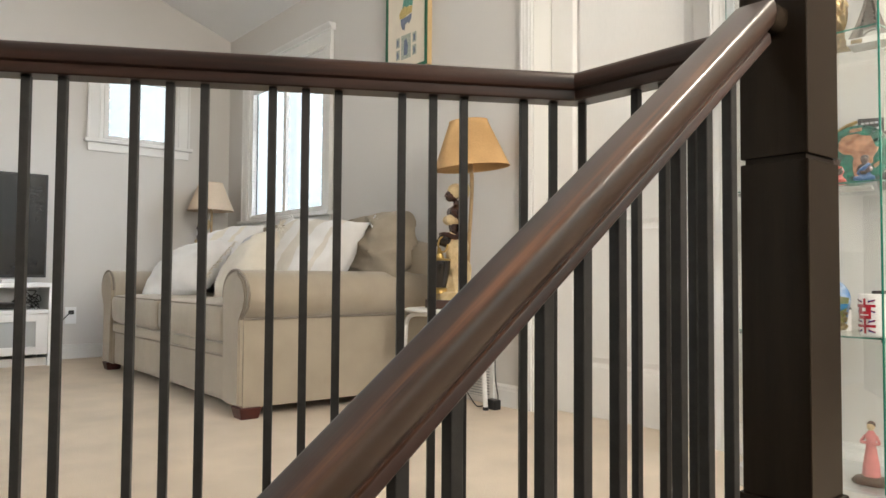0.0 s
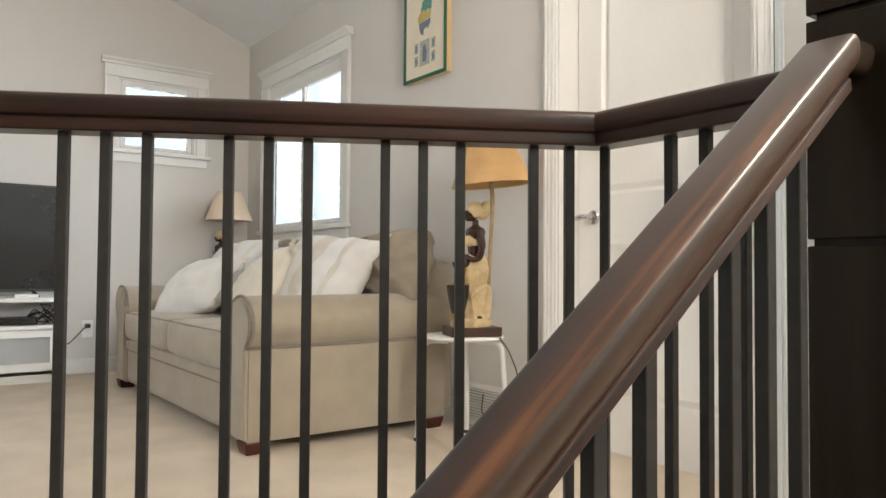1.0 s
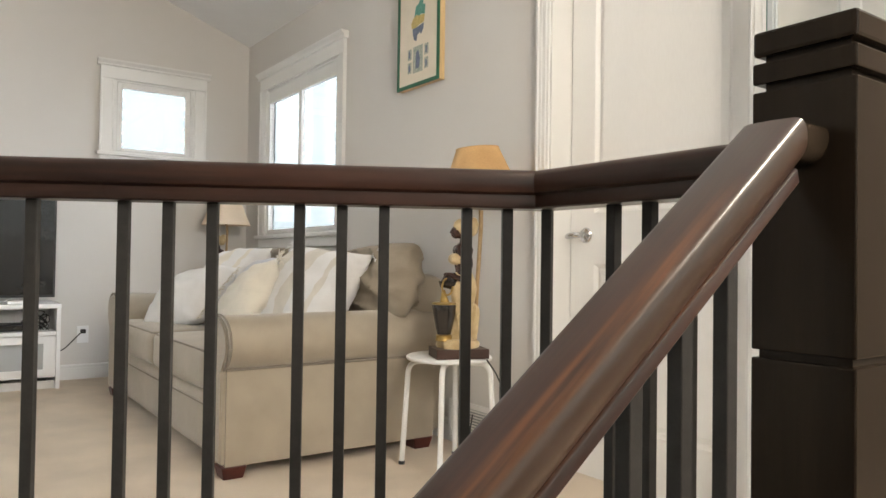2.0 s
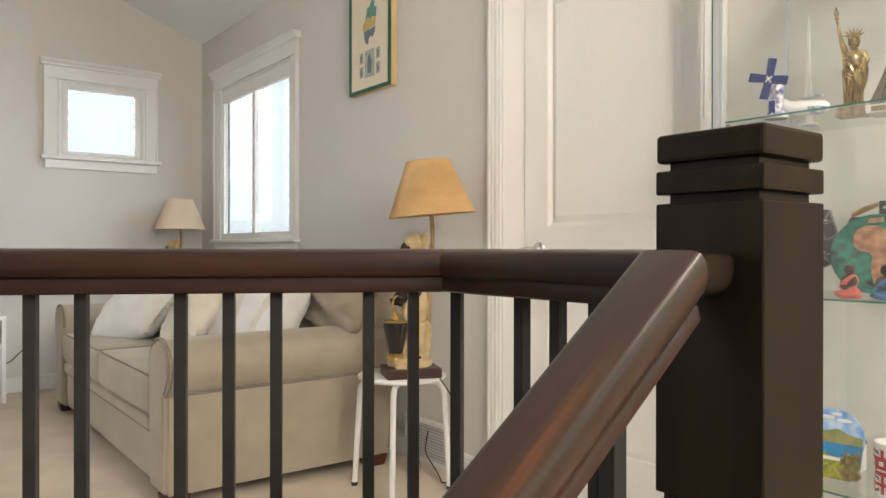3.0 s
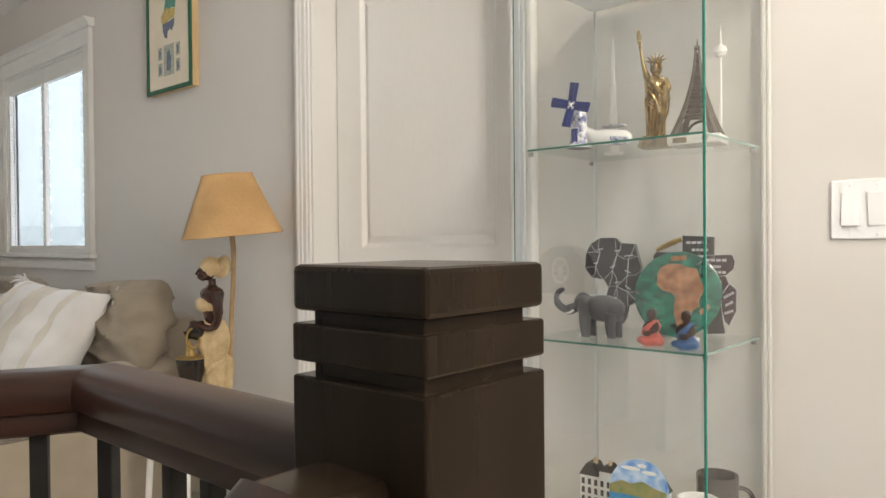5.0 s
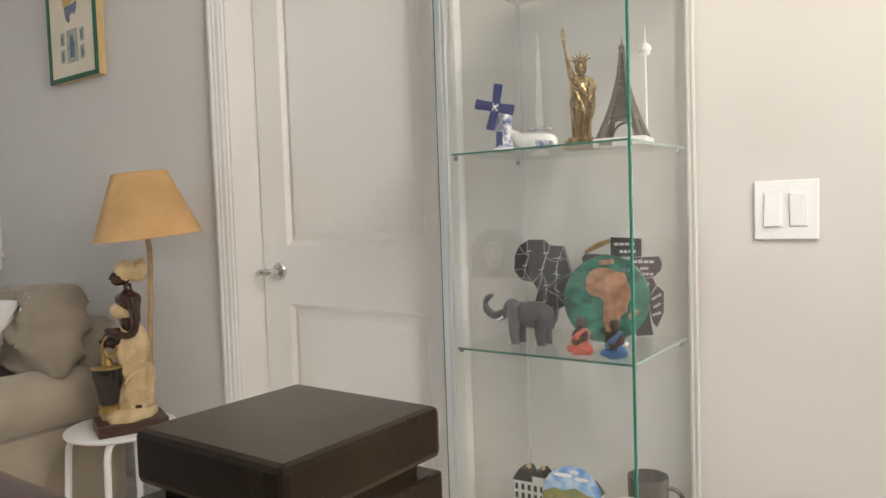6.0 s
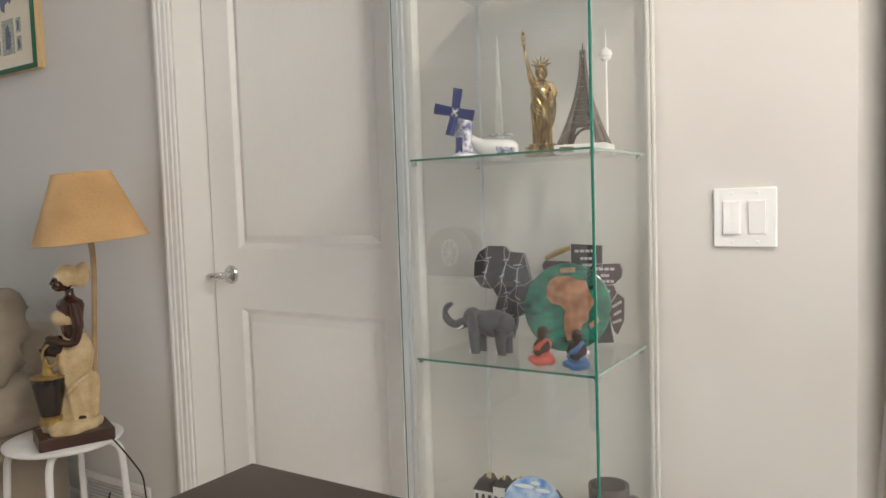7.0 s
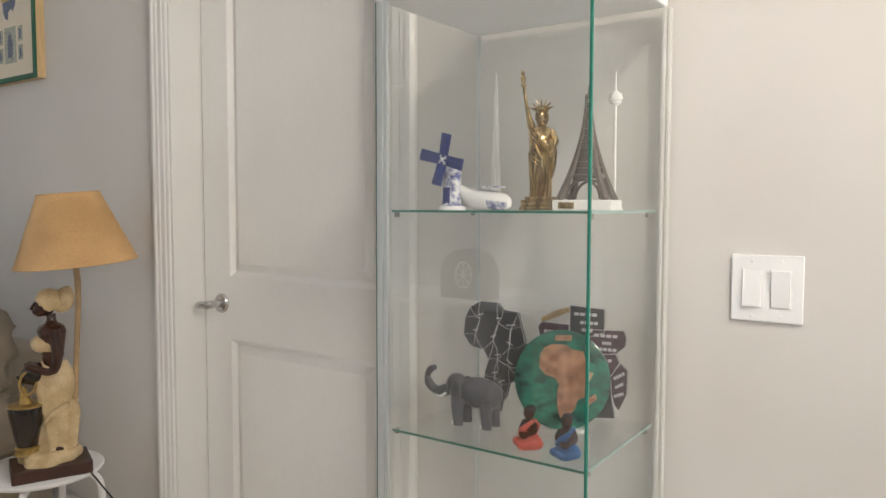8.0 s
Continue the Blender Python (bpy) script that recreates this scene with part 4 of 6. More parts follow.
    turban = lambda a, z: 1 + 0.06 * ridge(5 * a + 60 * z)
    lathe(bm, [(0.026, -0.030), (0.033, -0.018), (0.035, 0.0), (0.032, 0.018), (0.020, 0.030), (0.006, 0.034)], 32, mat=1, m=at((0.012, 0, 0.490)) @ Euler((0, radians(-28), 0)).to_matrix().to_4x4(), squash=turban)
    lathe(bm, [(0.010, -0.034), (0.026, -0.022), (0.030, 0.0), (0.026, 0.026), (0.014, 0.044), (0.005, 0.050)], 28, mat=1, m=at((0.050, 0, 0.482)) @ Euler((0, radians(20), 0)).to_matrix().to_4x4(), squash=lambda a, z: (1 + 0.10 * ridge(4 * a + 70 * z)) * (0.72 + 0.28 * abs(math.cos(a))))
    # arms meet at the jug
    for q in (1, -1):
        tube(bm, arc([(0.020, q * 0.047, 0.402), (0.030, q * 0.062, 0.330), (0.014, q * 0.056, 0.272), (-0.040, q * 0.018, 0.292)], 0.03, 8), [0.017] * 6 + [0.0145] * 8 + [0.0115] * 6, 12, 0)
        ball(bm, (-0.044, q * 0.016, 0.294), (0.014, 0.010, 0.009), 0)
    lathe(bm, [(0.010, -0.040), (0.026, -0.030), (0.034, -0.010), (0.032, 0.012), (0.018, 0.028), (0.014, 0.036), (0.019, 0.042)], 24, mat=2, m=at((-0.034, 0, 0.268)) @ Euler((0, radians(-112), 0)).to_matrix().to_4x4())
    tube(bm, [(-0.050 + 0.022 * math.cos(t * 0.5), -0.022, 0.246 + 0.034 * math.sin(t * 0.5)) for t in range(14)], 0.0042, 8, 3)
    tube(bm, [(-0.062, 0, 0.232), (-0.060, -0.004, 0.212), (-0.057, 0, 0.190), (-0.055, 0, 0.176)], [0.007, 0.012, 0.018, 0.023], 10, 3)
    # tall jar with a gold rim and a pierced gold foot
    jar = at((-0.056, 0, 0))
    lathe(bm, [(0.030, 0.026), (0.036, 0.029), (0.034, 0.036), (0.031, 0.043), (0.034, 0.049), (0.028, 0.054)], 28, mat=3, m=jar, squash=lambda a, z: 1 + 0.04 * math.sin(12 * a))
    lathe(bm, [(0.027, 0.052), (0.033, 0.075), (0.041, 0.115), (0.047, 0.150), (0.049, 0.168), (0.047, 0.174)], 28, mat=2, m=jar)
    lathe(bm, [(0.047, 0.173), (0.051, 0.176), (0.051, 0.180), (0.043, 0.183)], 28, mat=3, m=jar)
    return bm


def table_lamp(place, rz, shade_mat, tilt, label):
    lamp = thing("table_lamp", place, label, "lamp", "figure lamps", rz=rz)
    part("base", boxes((-0.105, 0.105, -0.075, 0.075, 0.0, 0.038), bevel=0.003), BASEW, lamp)
    fig = part("figure", figure_mesh(), [SKINW, IVORY, DARKV, GOLD], lamp, "carved brown and ivory draped figure pouring a jug", smooth=50)
    fig.matrix_local = Matrix.Translation((-0.005, 0, 0.038)) @ Matrix.Scale(0.975, 4)
    bm = bmesh.new()
    tube(bm, [(0.066, 0.0, 0.037), (0.068, 0, 0.15), (0.074, 0, 0.30), (0.081, 0, 0.42), (0.086, 0, 0.52), (0.085, 0, 0.58), (0.080, 0, 0.63), (0.078, 0, 0.67)], [0.0085] * 5 + [0.0095] * 3, 10)
    part("pole", bm, POLEC, lamp, smooth=60)
    bm = bmesh.new()
    lathe(bm, [(0.012, 0.655), (0.016, 0.66), (0.016, 0.69), (0.012, 0.695)], 16, m=Matrix.Translation((0.078, 0, 0)))
    ball(bm, (0.078, 0, 0.725), (0.028, 0.028, 0.038), 1)
    part("bulb_holder", bm, [BLACKP, WHITEP], lamp, "unlit bulb in its holder", smooth=50)
    bm = bmesh.new()
    seg = 48
    rows = [(0.169, -0.105), (0.085, 0.103)]
    inner = [(0.1665, -0.103), (0.0825, 0.101)]
    ring = [[bm.verts.new((r * math.cos(2 * math.pi * i / seg), r * math.sin(2 * math.pi * i / seg), z)) for i in range(seg)] for r, z in (rows[0], rows[1], inner[1], inner[0])]
    for a, b in zip(ring, ring[1:] + ring[:1]):
        for i in range(seg):
            bm.faces.new((a[i], a[(i + 1) % seg], b[(i + 1) % seg], b[i]))
    for r, z in rows:
        tube(bm, [(r * math.cos(2 * math.pi * i / seg), r * math.sin(2 * math.pi * i / seg), z) for i in range(seg + 1)], 0.0022, 5)
    sh = part("shade", bm, shade_mat, lamp, "conical parchment shade", smooth=40)
    sh.matrix_local = Matrix.Translation((0.076, 0, 0.727)) @ tilt
    bm = bmesh.new()
    for k in range(3):
        a = 2 * math.pi * k / 3
        tube(bm, [(0.0, 0.0, 0.085), (0.083 * math.cos(a), 0.083 * math.sin(a), 0.099)], 0.0015, 5)
    tube(bm, [(0, 0, -0.07), (0, 0, 0.09)], 0.002, 5)
    part("spider", bm, CHROME, sh)
    return lamp


def spin(axis, deg):
    return Matrix.Rotation(radians(deg), 4, axis)


stool((-1.93, -0.275, 0.0), "white metal stool under the lamp by the door")
table_lamp((-1.857, -0.283, 0.450), 68, SHADE, spin("Y", -5), "figure lamp with a tan parchment shade on a stool")
stool((-4.76, -0.26, 0.0), "white metal stool in the corner beside the sofa")
table_lamp((-4.80, -0.29, 0.450), 37, SHADE_BACKLIT, spin("Y", 0), "figure lamp in the corner, its shade coloured as if backlit")

# lamp cord with its adapter on the floor
cord = thing("lamp_cord", (-1.79, -0.10, 0.0), "thin dark lamp cord with a black plug adapter", "cord")
bm = bmesh.new()
tube(bm, arc([(0.02, -0.11, 0.445), (0.05, -0.09, 0.40), (0.03, -0.02, 0.30), (-0.01, 0.02, 0.14), (0.02, 0.015, 0.03), (-0.07, -0.03, 0.004), (-0.15, 0.02, 0.004), (-0.20, -0.02, 0.10), (-0.27, 0.05, 0.16)], 0.03), 0.0028, 6)
part("cable", bm, BLACKP, cord)
part("adapter", boxes((-0.03, 0.03, -0.02, 0.02, 0.0, 0.045), bevel=0.006), BLACKP, cord)

# return-air grille on the wall
vent = thing("wall_vent", (-2.07, -0.017, 0.0), "white louvred floor register standing at the baseboard", "vent")
bm = boxes((-0.20, 0.20, -0.010, 0.0, 0.005, 0.030), (-0.20, 0.20, -0.010, 0.0, 0.175, 0.20), (-0.20, -0.175, -0.010, 0.0, 0.03, 0.175), (0.175, 0.20, -0.010, 0.0, 0.03, 0.175), bevel=0.002)
part("frame", bm, TRIM, vent)
part("backing", boxes((-0.175, 0.175, -0.002, 0.0, 0.03, 0.175)), FROST, vent)
sl = None
for i in range(11):
    m = Matrix.Translation((0, -0.006, 0.037 + 0.013 * i)) @ spin("X", 35)
    if sl is None:
        sl = part("slat", boxes((-0.174, 0.174, -0.004, 0.004, -0.001, 0.001)), TRIM, vent)
        sl.matrix_local = m
    else:
        again(sl, m)

# ---- picture ----
pic = thing("framed_picture", (-2.562, -0.001, 1.70), "green framed cream print with a coloured map", "picture")
PW, PH = 0.187, 0.62
bm = boxes((-PW, -PW + 0.018, -0.038, -0.030, 0, PH), (PW - 0.018, PW, -0.038, -0.030, 0, PH), (-PW + 0.018, PW - 0.018, -0.038, -0.030, 0, 0.018), (-PW + 0.018, PW - 0.018, -0.038, -0.030, PH - 0.018, PH), bevel=0.0012)
part("frame", bm, GREENP, pic, "thin green front frame")
part("side", boxes((-PW + 0.001, PW - 0.001, -0.0298, 0.0, 0.001, PH - 0.001), bevel=0.001), PINE, pic, "pale wooden box side")
part("print", boxes((-PW + 0.013, PW - 0.013, -0.0325, -0.0300, 0.013, PH - 0.013)), PAPER, pic, "cream paper print")


def blot(cx, cz, pts, mat, name="printed_shape", k=1.0, lift=0.0):
    bm = bmesh.new()
    slab(bm, [(cx + x * k, cz + z * k) for x, z in pts], -0.0006)
    o = part(name, bm, mat, pic)
    o.location = (0, -0.0327 - lift, 0)


blot(0.002, 0.352, [(-0.045, 0.0), (-0.02, 0.012), (0.0, -0.004), (0.03, 0.004), (0.065, -0.006), (0.07, 0.05), (0.045, 0.058), (0.05, 0.085), (0.02, 0.10), (0.0, 0.07), (-0.03, 0.06)], INKG, k=0.85)
blot(0.0, 0.300, [(-0.07, 0.0), (-0.03, -0.006), (0.01, 0.006), (0.06, 0.012), (0.066, 0.055), (0.02, 0.060), (-0.02, 0.07), (-0.055, 0.055), (-0.075, 0.03)], INKY, k=0.85)
blot(0.0, 0.236, [(-0.04, 0.0), (-0.015, -0.01), (-0.01, 0.025), (0.02, 0.035), (0.03, 0.02), (0.055, 0.05), (0.058, 0.082), (0.01, 0.074), (-0.06, 0.07), (-0.055, 0.03)], INKB, k=0.85)
for cx, cz, a, b in ((0.0, 0.135, 0.044, 0.066), (-0.074, 0.170, 0.017, 0.027), (-0.074, 0.102, 0.017, 0.027), (0.076, 0.170, 0.017, 0.027), (0.076, 0.102, 0.017, 0.027)):
    blot(cx, cz, [(-a, -b), (a, -b), (a, b), (-a, b)], INKS, "printed_stamp")
    blot(cx, cz, [(-a * 0.4, -b * 0.7), (a * 0.3, -b * 0.7), (a * 0.5, 0.0), (a * 0.1, b * 0.7), (-a * 0.35, b * 0.5)], INKB, "printed_shape", lift=0.0011)
blot(0, 0.50, [(-0.10, -0.010), (0.10, -0.010), (0.10, 0.010), (-0.10, 0.010)], INKB, "printed_bar")

# ---- television and its stand ----
stand = thing("tv_stand", (-4.82, -1.92, 0.0), "white laminate television stand with grey drawers", "tv stand")
SW = 0.61
part("top", boxes((-0.18, 0.18, -SW, SW, 0.503, 0.530), bevel=0.002), LAMIN, stand)
for y in (-SW, -0.012, SW - 0.024):
    part("side_panel", boxes((-0.175, 0.172, y + 0.0005, y + 0.0235, 0.0, 0.5025), bevel=0.001), LAMIN, stand)
part("back_panel", boxes((-0.172, -0.160, -SW + 0.025, SW - 0.025, 0.05, 0.5)), LAMIN, stand)
for ya, yb in ((-SW + 0.025, -0.0135), (0.0125, SW - 0.0245)):
    part("shelf", boxes((-0.158, 0.168, ya, yb, 0.335, 0.358), bevel=0.001), LAMIN, stand)
    part("kickboard", boxes((0.12, 0.135, ya, yb, 0.0, 0.05)), LAMIN, stand)
    dr = part("drawer", boxes((0.150, 0.170, ya + 0.002, ya + 0.07, 0.075, 0.33), (0.150, 0.170, yb - 0.07, yb - 0.002, 0.075, 0.33), (0.150, 0.170, ya + 0.07, yb - 0.07, 0.075, 0.125), (0.150, 0.170, ya + 0.07, yb - 0.07, 0.285, 0.33), bevel=0.001), LAMIN, stand)
    part("drawer_panel", boxes((0.152, 0.160, ya + 0.069, yb - 0.069, 0.124, 0.286)), FROST, dr)
tv = thing("television", (-4.80, -1.93, 0.530), "black flat television switched off on the stand", "television")
part("housing", boxes((-0.03, 0.015, -0.60, 0.60, 0.035, 0.715), bevel=0.004), BLACKP, tv)
part("screen", boxes((0.0152, 0.017, -0.588, 0.588, 0.052, 0.703)), SCREEN, tv)
for s in (-1, 1):
    bm = bmesh.new()
    tube(bm, arc([(-0.09, s * 0.46, 0.008), (0.0, s * 0.44, 0.045), (0.11, s * 0.46, 0.008)], 0.03), 0.008, 8)
    part("foot", bm, BLACKP, tv)
rec = thing("media_box", (-4.80, -1.60, 0.358), "small black media box on the stand shelf", "media box")
part("case", boxes((-0.09, 0.09, -0.13, 0.13, 0.004, 0.045), bevel=0.003), BLACKP, rec)
part("front_panel", boxes((0.0902, 0.092, -0.12, 0.12, 0.010, 0.038), bevel=0.0005), SCREEN, rec)
wires = thing("cable_tangle", (-4.80, -1.40, 0.358), "tangle of black cables on the stand shelf", "cables")
rnd = random.Random(5)
for k in range(6):
    bm = bmesh.new()
    pts = [(rnd.uniform(-0.08, 0.08), rnd.uniform(-0.12, 0.055), rnd.uniform(0.02, 0.13)) for _ in range(4)]
    tube(bm, arc([(-0.13, -0.05, 0.006)] + pts + [(0.05, -0.04 + 0.015 * k, 0.005)], 0.03), 0.0032, 6)
    part("cable", bm, BLACKP, wires)
box_ = thing("white_router", (-4.72, -1.52, 0.530), "small white box in front of the television", "router")
part("case", boxes((-0.04, 0.04, -0.08, 0.05, 0.0, 0.022), bevel=0.005), LAMIN, box_)
plug = thing("wall_outlet", (-5.0, -1.13, 0.30), "white wall outlet with a black cord plugged in", "outlet")
part("plate", boxes((0.0, 0.006, -0.036, 0.036, -0.058, 0.058), bevel=0.002), LAMIN, plug)
part("plug", boxes((0.006, 0.034, -0.016, 0.016, 0.008, 0.036), bevel=0.004), BLACKP, plug)
bm = bmesh.new()
tube(bm, arc([(0.032, 0, 0.022), (0.06, -0.02, 0.018), (0.10, -0.13, -0.09), (0.02, -0.30, -0.13)], 0.03), 0.004, 6)
part("cord", bm, BLACKP, plug)

# ---- switch plate ----
sw = thing("light_switch", (0.0585, -0.0005, 1.1015), "white double rocker light switch plate", "light switch")
bm = boxes((-0.0585, 0.0585, -0.006, 0.0, -0.0585, 0.0585), bevel=0.0022)
part("plate", bm, LAMIN, sw)
for k, x in enumerate((-0.0235, 0.0235)):
    part("bezel", boxes((x - 0.0175, x + 0.0175, -0.0068, -0.0055, -0.034, 0.034), bevel=0.0005), TRIM, sw)
    bm = boxes((x - 0.0155, x + 0.0155, -0.0085, -0.006, -0.032, 0.032), bevel=0.0006)
    for v in bm.verts:
        if v.co.y < -0.0070:
            v.co.y -= 0.0035 * max(0, (-1 if k == 0 else 1) * v.co.z / 0.032)
    part("rocker", bm, LAMIN, sw)
    for z in (-0.0485, 0.0485):
        bm = bmesh.new()
        lathe(bm, [(0.0032, 0), (0.0032, 0.0008), (0.002, 0.0012)], 12, m=Matrix.Translation((x, -0.0059, z)) @ spin("X", 90))
        part("screw", bm, LAMIN, sw)

# ---- glass display cabinet ----
CX0, CX1, CY0, CY1, CTOP = -0.518, -0.120, -0.355, -0.028, 1.63
cab = thing("display_cabinet", (0, 0, 0), "tall glass display cabinet with glass shelves", "cabinet")
part("base", boxes((CX0 - 0.006, CX1 + 0.004, CY0 - 0.004, CY1, 0.0, 0.055), bevel=0.003), ALU, cab)
part("top", boxes((CX0 - 0.006, CX1 + 0.004, CY0 - 0.004, CY1, 1.603, CTOP), bevel=0.003), LAMIN, cab)
for nm, b in (("side_pane", (CX0, CX0 + 0.004, CY0 + 0.008, CY1 - 0.012, 0.056, 1.602)), ("side_pane", (CX1 - 0.004, CX1, CY0 + 0.006, CY1 - 0.012, 0.056, 1.602)),
              ("back_pane", (CX0 + 0.006, CX1 - 0.006, CY1 - 0.010, CY1 - 0.006, 0.056, 1.602)), ("door_pane", (CX0 + 0.016, CX1 - 0.004, CY0, CY0 + 0.004, 0.060, 1.598))):
    o = part(nm, boxes(b), DOORPANE if nm == "door_pane" else PANE, cab)
    o.visible_shadow = False
part("door_edge", boxes((CX1 - 0.0038, CX1 + 0.0004, CY0 - 0.0003, CY0 + 0.0042, 0.060, 1.598)), EDGE, cab, "green polished glass edge")
part("side_edge", boxes((CX1 - 0.004, CX1, CY0 + 0.0052, CY0 + 0.0058, 0.056, 1.602)), EDGET, cab)
part("hinge_profile", boxes((CX0 - 0.008, CX0 + 0.006, CY0 - 0.003, CY0 + 0.007, 0.056, 1.602), (CX0 + 0.0065, CX0 + 0.0145, CY0 - 0.001, CY0 + 0.006, 0.056, 1.602), bevel=0.001), ALU, cab, "brushed aluminium hinge profile")
part("side_edge", boxes((CX0 - 0.0115, CX0 - 0.0085, CY0 - 0.001, CY0 + 0.003, 0.056, 1.602)), EDGE, cab)
part("back_profile", boxes((CX1 - 0.002, CX1 + 0.005, CY1 - 0.011, CY1 + 0.008, 0.056, 1.602), (CX1 + 0.006, CX1 + 0.011, CY1 - 0.006, CY1 + 0.008, 0.056, 1.602), bevel=0.001), PROFILE, cab)
part("back_profile", boxes((CX0 + 0.001, CX0 + 0.0055, CY1 - 0.012, CY1 - 0.002, 0.056, 1.602)), ALU, cab)
SHELVES = (1.237, 0.840, 0.442)
for z in SHELVES:
    o = part("shelf", boxes((CX0 + 0.016, CX1 - 0.008, CY0 + 0.012, CY1 - 0.014, z - 0.004, z)), PANE, cab)
    o.visible_shadow = False
    part("shelf_edge", boxes((CX0 + 0.016, CX1 - 0.008, CY0 + 0.0105, CY0 + 0.0118, z - 0.004, z)), EDGE, o, "green polished glass edge")
    part("shelf_edge", boxes((CX1 - 0.0078, CX1 - 0.0065, CY0 + 0.012, CY1 - 0.014, z - 0.004, z)), EDGET, o)
    for x, y in ((CX0 + 0.012, CY0 + 0.03), (CX1 - 0.012, CY0 + 0.03), (CX0 + 0.012, CY1 - 0.04), (CX1 - 0.012, CY1 - 0.04)):
        bm = bmesh.new()
        lathe(bm, [(0.005, -0.013), (0.005, -0.0046), (0.004, -0.0042)], 10, m=Matrix.Translation((x, y, z)))
        part("shelf_clip", bm, CHROME, o)
S1, S2, S3 = SHELVES

# things on the top shelf
mill = thing("windmill_ornament", (-0.412, -0.285, S1), "blue and white china windmill ornament", "ornament")
bm = bmesh.new()
lathe(bm, [(0.024, 0.0), (0.024, 0.008), (0.019, 0.010), (0.015, 0.06), (0.017, 0.064), (0.012, 0.082), (0.006, 0.090)], 20, mat=1)
lathe(bm, [(0.026, 0), (0.026, 0.006), (0.022, 0.008)], 20, mat=0)
box(bm, -0.008, 0.006, -0.0185, -0.010, 0.010, 0.040, 0.001, mat=2)
part("body", bm, [DELFTW, DELFTM, DELFTB], mill, smooth=40)
sail = None
for k in range(4):
    m = Matrix.Translation((-0.004, -0.024, 0.088)) @ spin("Y", 14 + 90 * k) @ spin("X", 6)
    if sail is None:
        bm = boxes((-0.009, 0.009, -0.0015, 0.0015, 0.008, 0.046), (-0.002, 0.002, -0.003, 0.0, -0.003, 0.046), bevel=0.0008)
        for v in bm.verts:
            if v.co.z > 0.03:
                v.co.x *= 1.15
        sail = part("sail", bm, DELFTB, mill)
        sail.matrix_local = m
    else:
        again(sail, m)
bm = bmesh.new()
ball(bm, (-0.004, -0.0245, 0.088), 0.005, sub=2)
part("hub", bm, DELFTW, mill, smooth=50)

clog = thing("clog_ornament", (-0.355, -0.275, S1), "white china clog ornament with blue flowers", "ornament")
bm = bmesh.new()
rings = []
for i in range(13):
    s = i / 12
    x = -0.055 + 0.110 * s
    wy = 0.020 * max(0.12, math.sin(math.pi * min(1, 0.03 + 0.80 * s))) ** 0.6
    zt = 0.030 + 0.024 * max(0, 1 - s / 0.35) ** 1.6 + 0.008 * math.sin(math.pi * s) - 0.004 * s
    zb = 0.034 * max(0, 1 - s / 0.38) ** 1.4
    ring = []
    for k in range(16):
        t = 2 * math.pi * k / 16
        ring.append(bm.verts.new((x, wy * math.cos(t) * (0.45 if i in (0, 12) else 1), (zt + zb) / 2 + (zt - zb) / 2 * math.sin(t) * (0.6 if i in (0, 12) else 1))))
    rings.append(ring)
for i, (a, b) in enumerate(zip(rings, rings[1:])):
    for k in range(16):
        f = bm.faces.new((a[k], a[(k + 1) % 16], b[(k + 1) % 16], b[k]))
        f.material_index = 1 if i >= 8 and 8 <= k <= 15 else 0
bm.faces.new(rings[0][::-1]), bm.faces.new(rings[-1])
lo_z = min(v.co.z for v in bm.verts)
for v in bm.verts:
    v.co.z -= lo_z
part("shoe", bm, [DELFTW, DELFTM], clog, smooth=60)
bm = bmesh.new()
lathe(bm, [(0.016, 0), (0.017, 0.0025), (0.012, 0.003)], 20, squash=lambda a, z: 1.0 + 0.5 * abs(math.cos(a)))
o = part("opening", bm, DELFTM, clog)
o.location = (0.018, 0, 0.0385)

spire = thing("needle_tower_model", (-0.409, -0.140, S1), "slim white stepped tower model", "ornament")
bm = bmesh.new()
rnd = random.Random(3)
for k in range(15):
    a = k * 2.4
    r = 0.0075 * (1 - k / 17)
    hgt = 0.05 + 0.014 * k
    lathe(bm, [(0.0040 - 0.0001 * k, 0), (0.0034 - 0.0001 * k, hgt), (0.001, hgt + 0.004)], 8, m=Matrix.Translation((r * math.cos(a), r * math.sin(a), 0)))
lathe(bm, [(0.0055, 0), (0.0045, 0.15), (0.0036, 0.19), (0.0024, 0.222), (0.0016, 0.25), (0.0006, 0.262)], 8)
lathe(bm, [(0.022, 0), (0.022, 0.004), (0.016, 0.005)], 12)
part("tower", bm, WHITEP, spire, smooth=50)

lib = thing("torch_statue", (-0.290, -0.180, S1), "antique brass robed statue holding up a torch", "statue")
bm = bmesh.new()
box(bm, -0.036, 0.036, -0.030, 0.030, 0.0, 0.006, 0.0012)
box(bm, -0.033, 0.033, -0.028, 0.028, 0.0058, 0.0150, 0.0010)
box(bm, -0.034, 0.034, -0.029, 0.029, 0.0148, 0.0180, 0.0010)
box(bm, -0.027, 0.027, -0.024, 0.024, 0.0178, 0.0240, 0.0015)


def robe(a, z):
    """Deep upright folds in the skirt, slanting ones across the chest."""
    skirt = 1.0 if z < 0.100 else 0.0
    ridge = lambda x: 1 - 2 * abs(math.sin(x / 2)) ** 0.7
    upright = 0.20 * ridge(7 * a + 2.2 * math.sin(30 * z)) + 0.08 * ridge(17 * a + 9 * z)
    slant = 0.13 * ridge(3 * a + 230 * z)
    return (1 + skirt * upright + (1 - skirt) * slant) * (0.80 + 0.20 * abs(math.cos(a)))


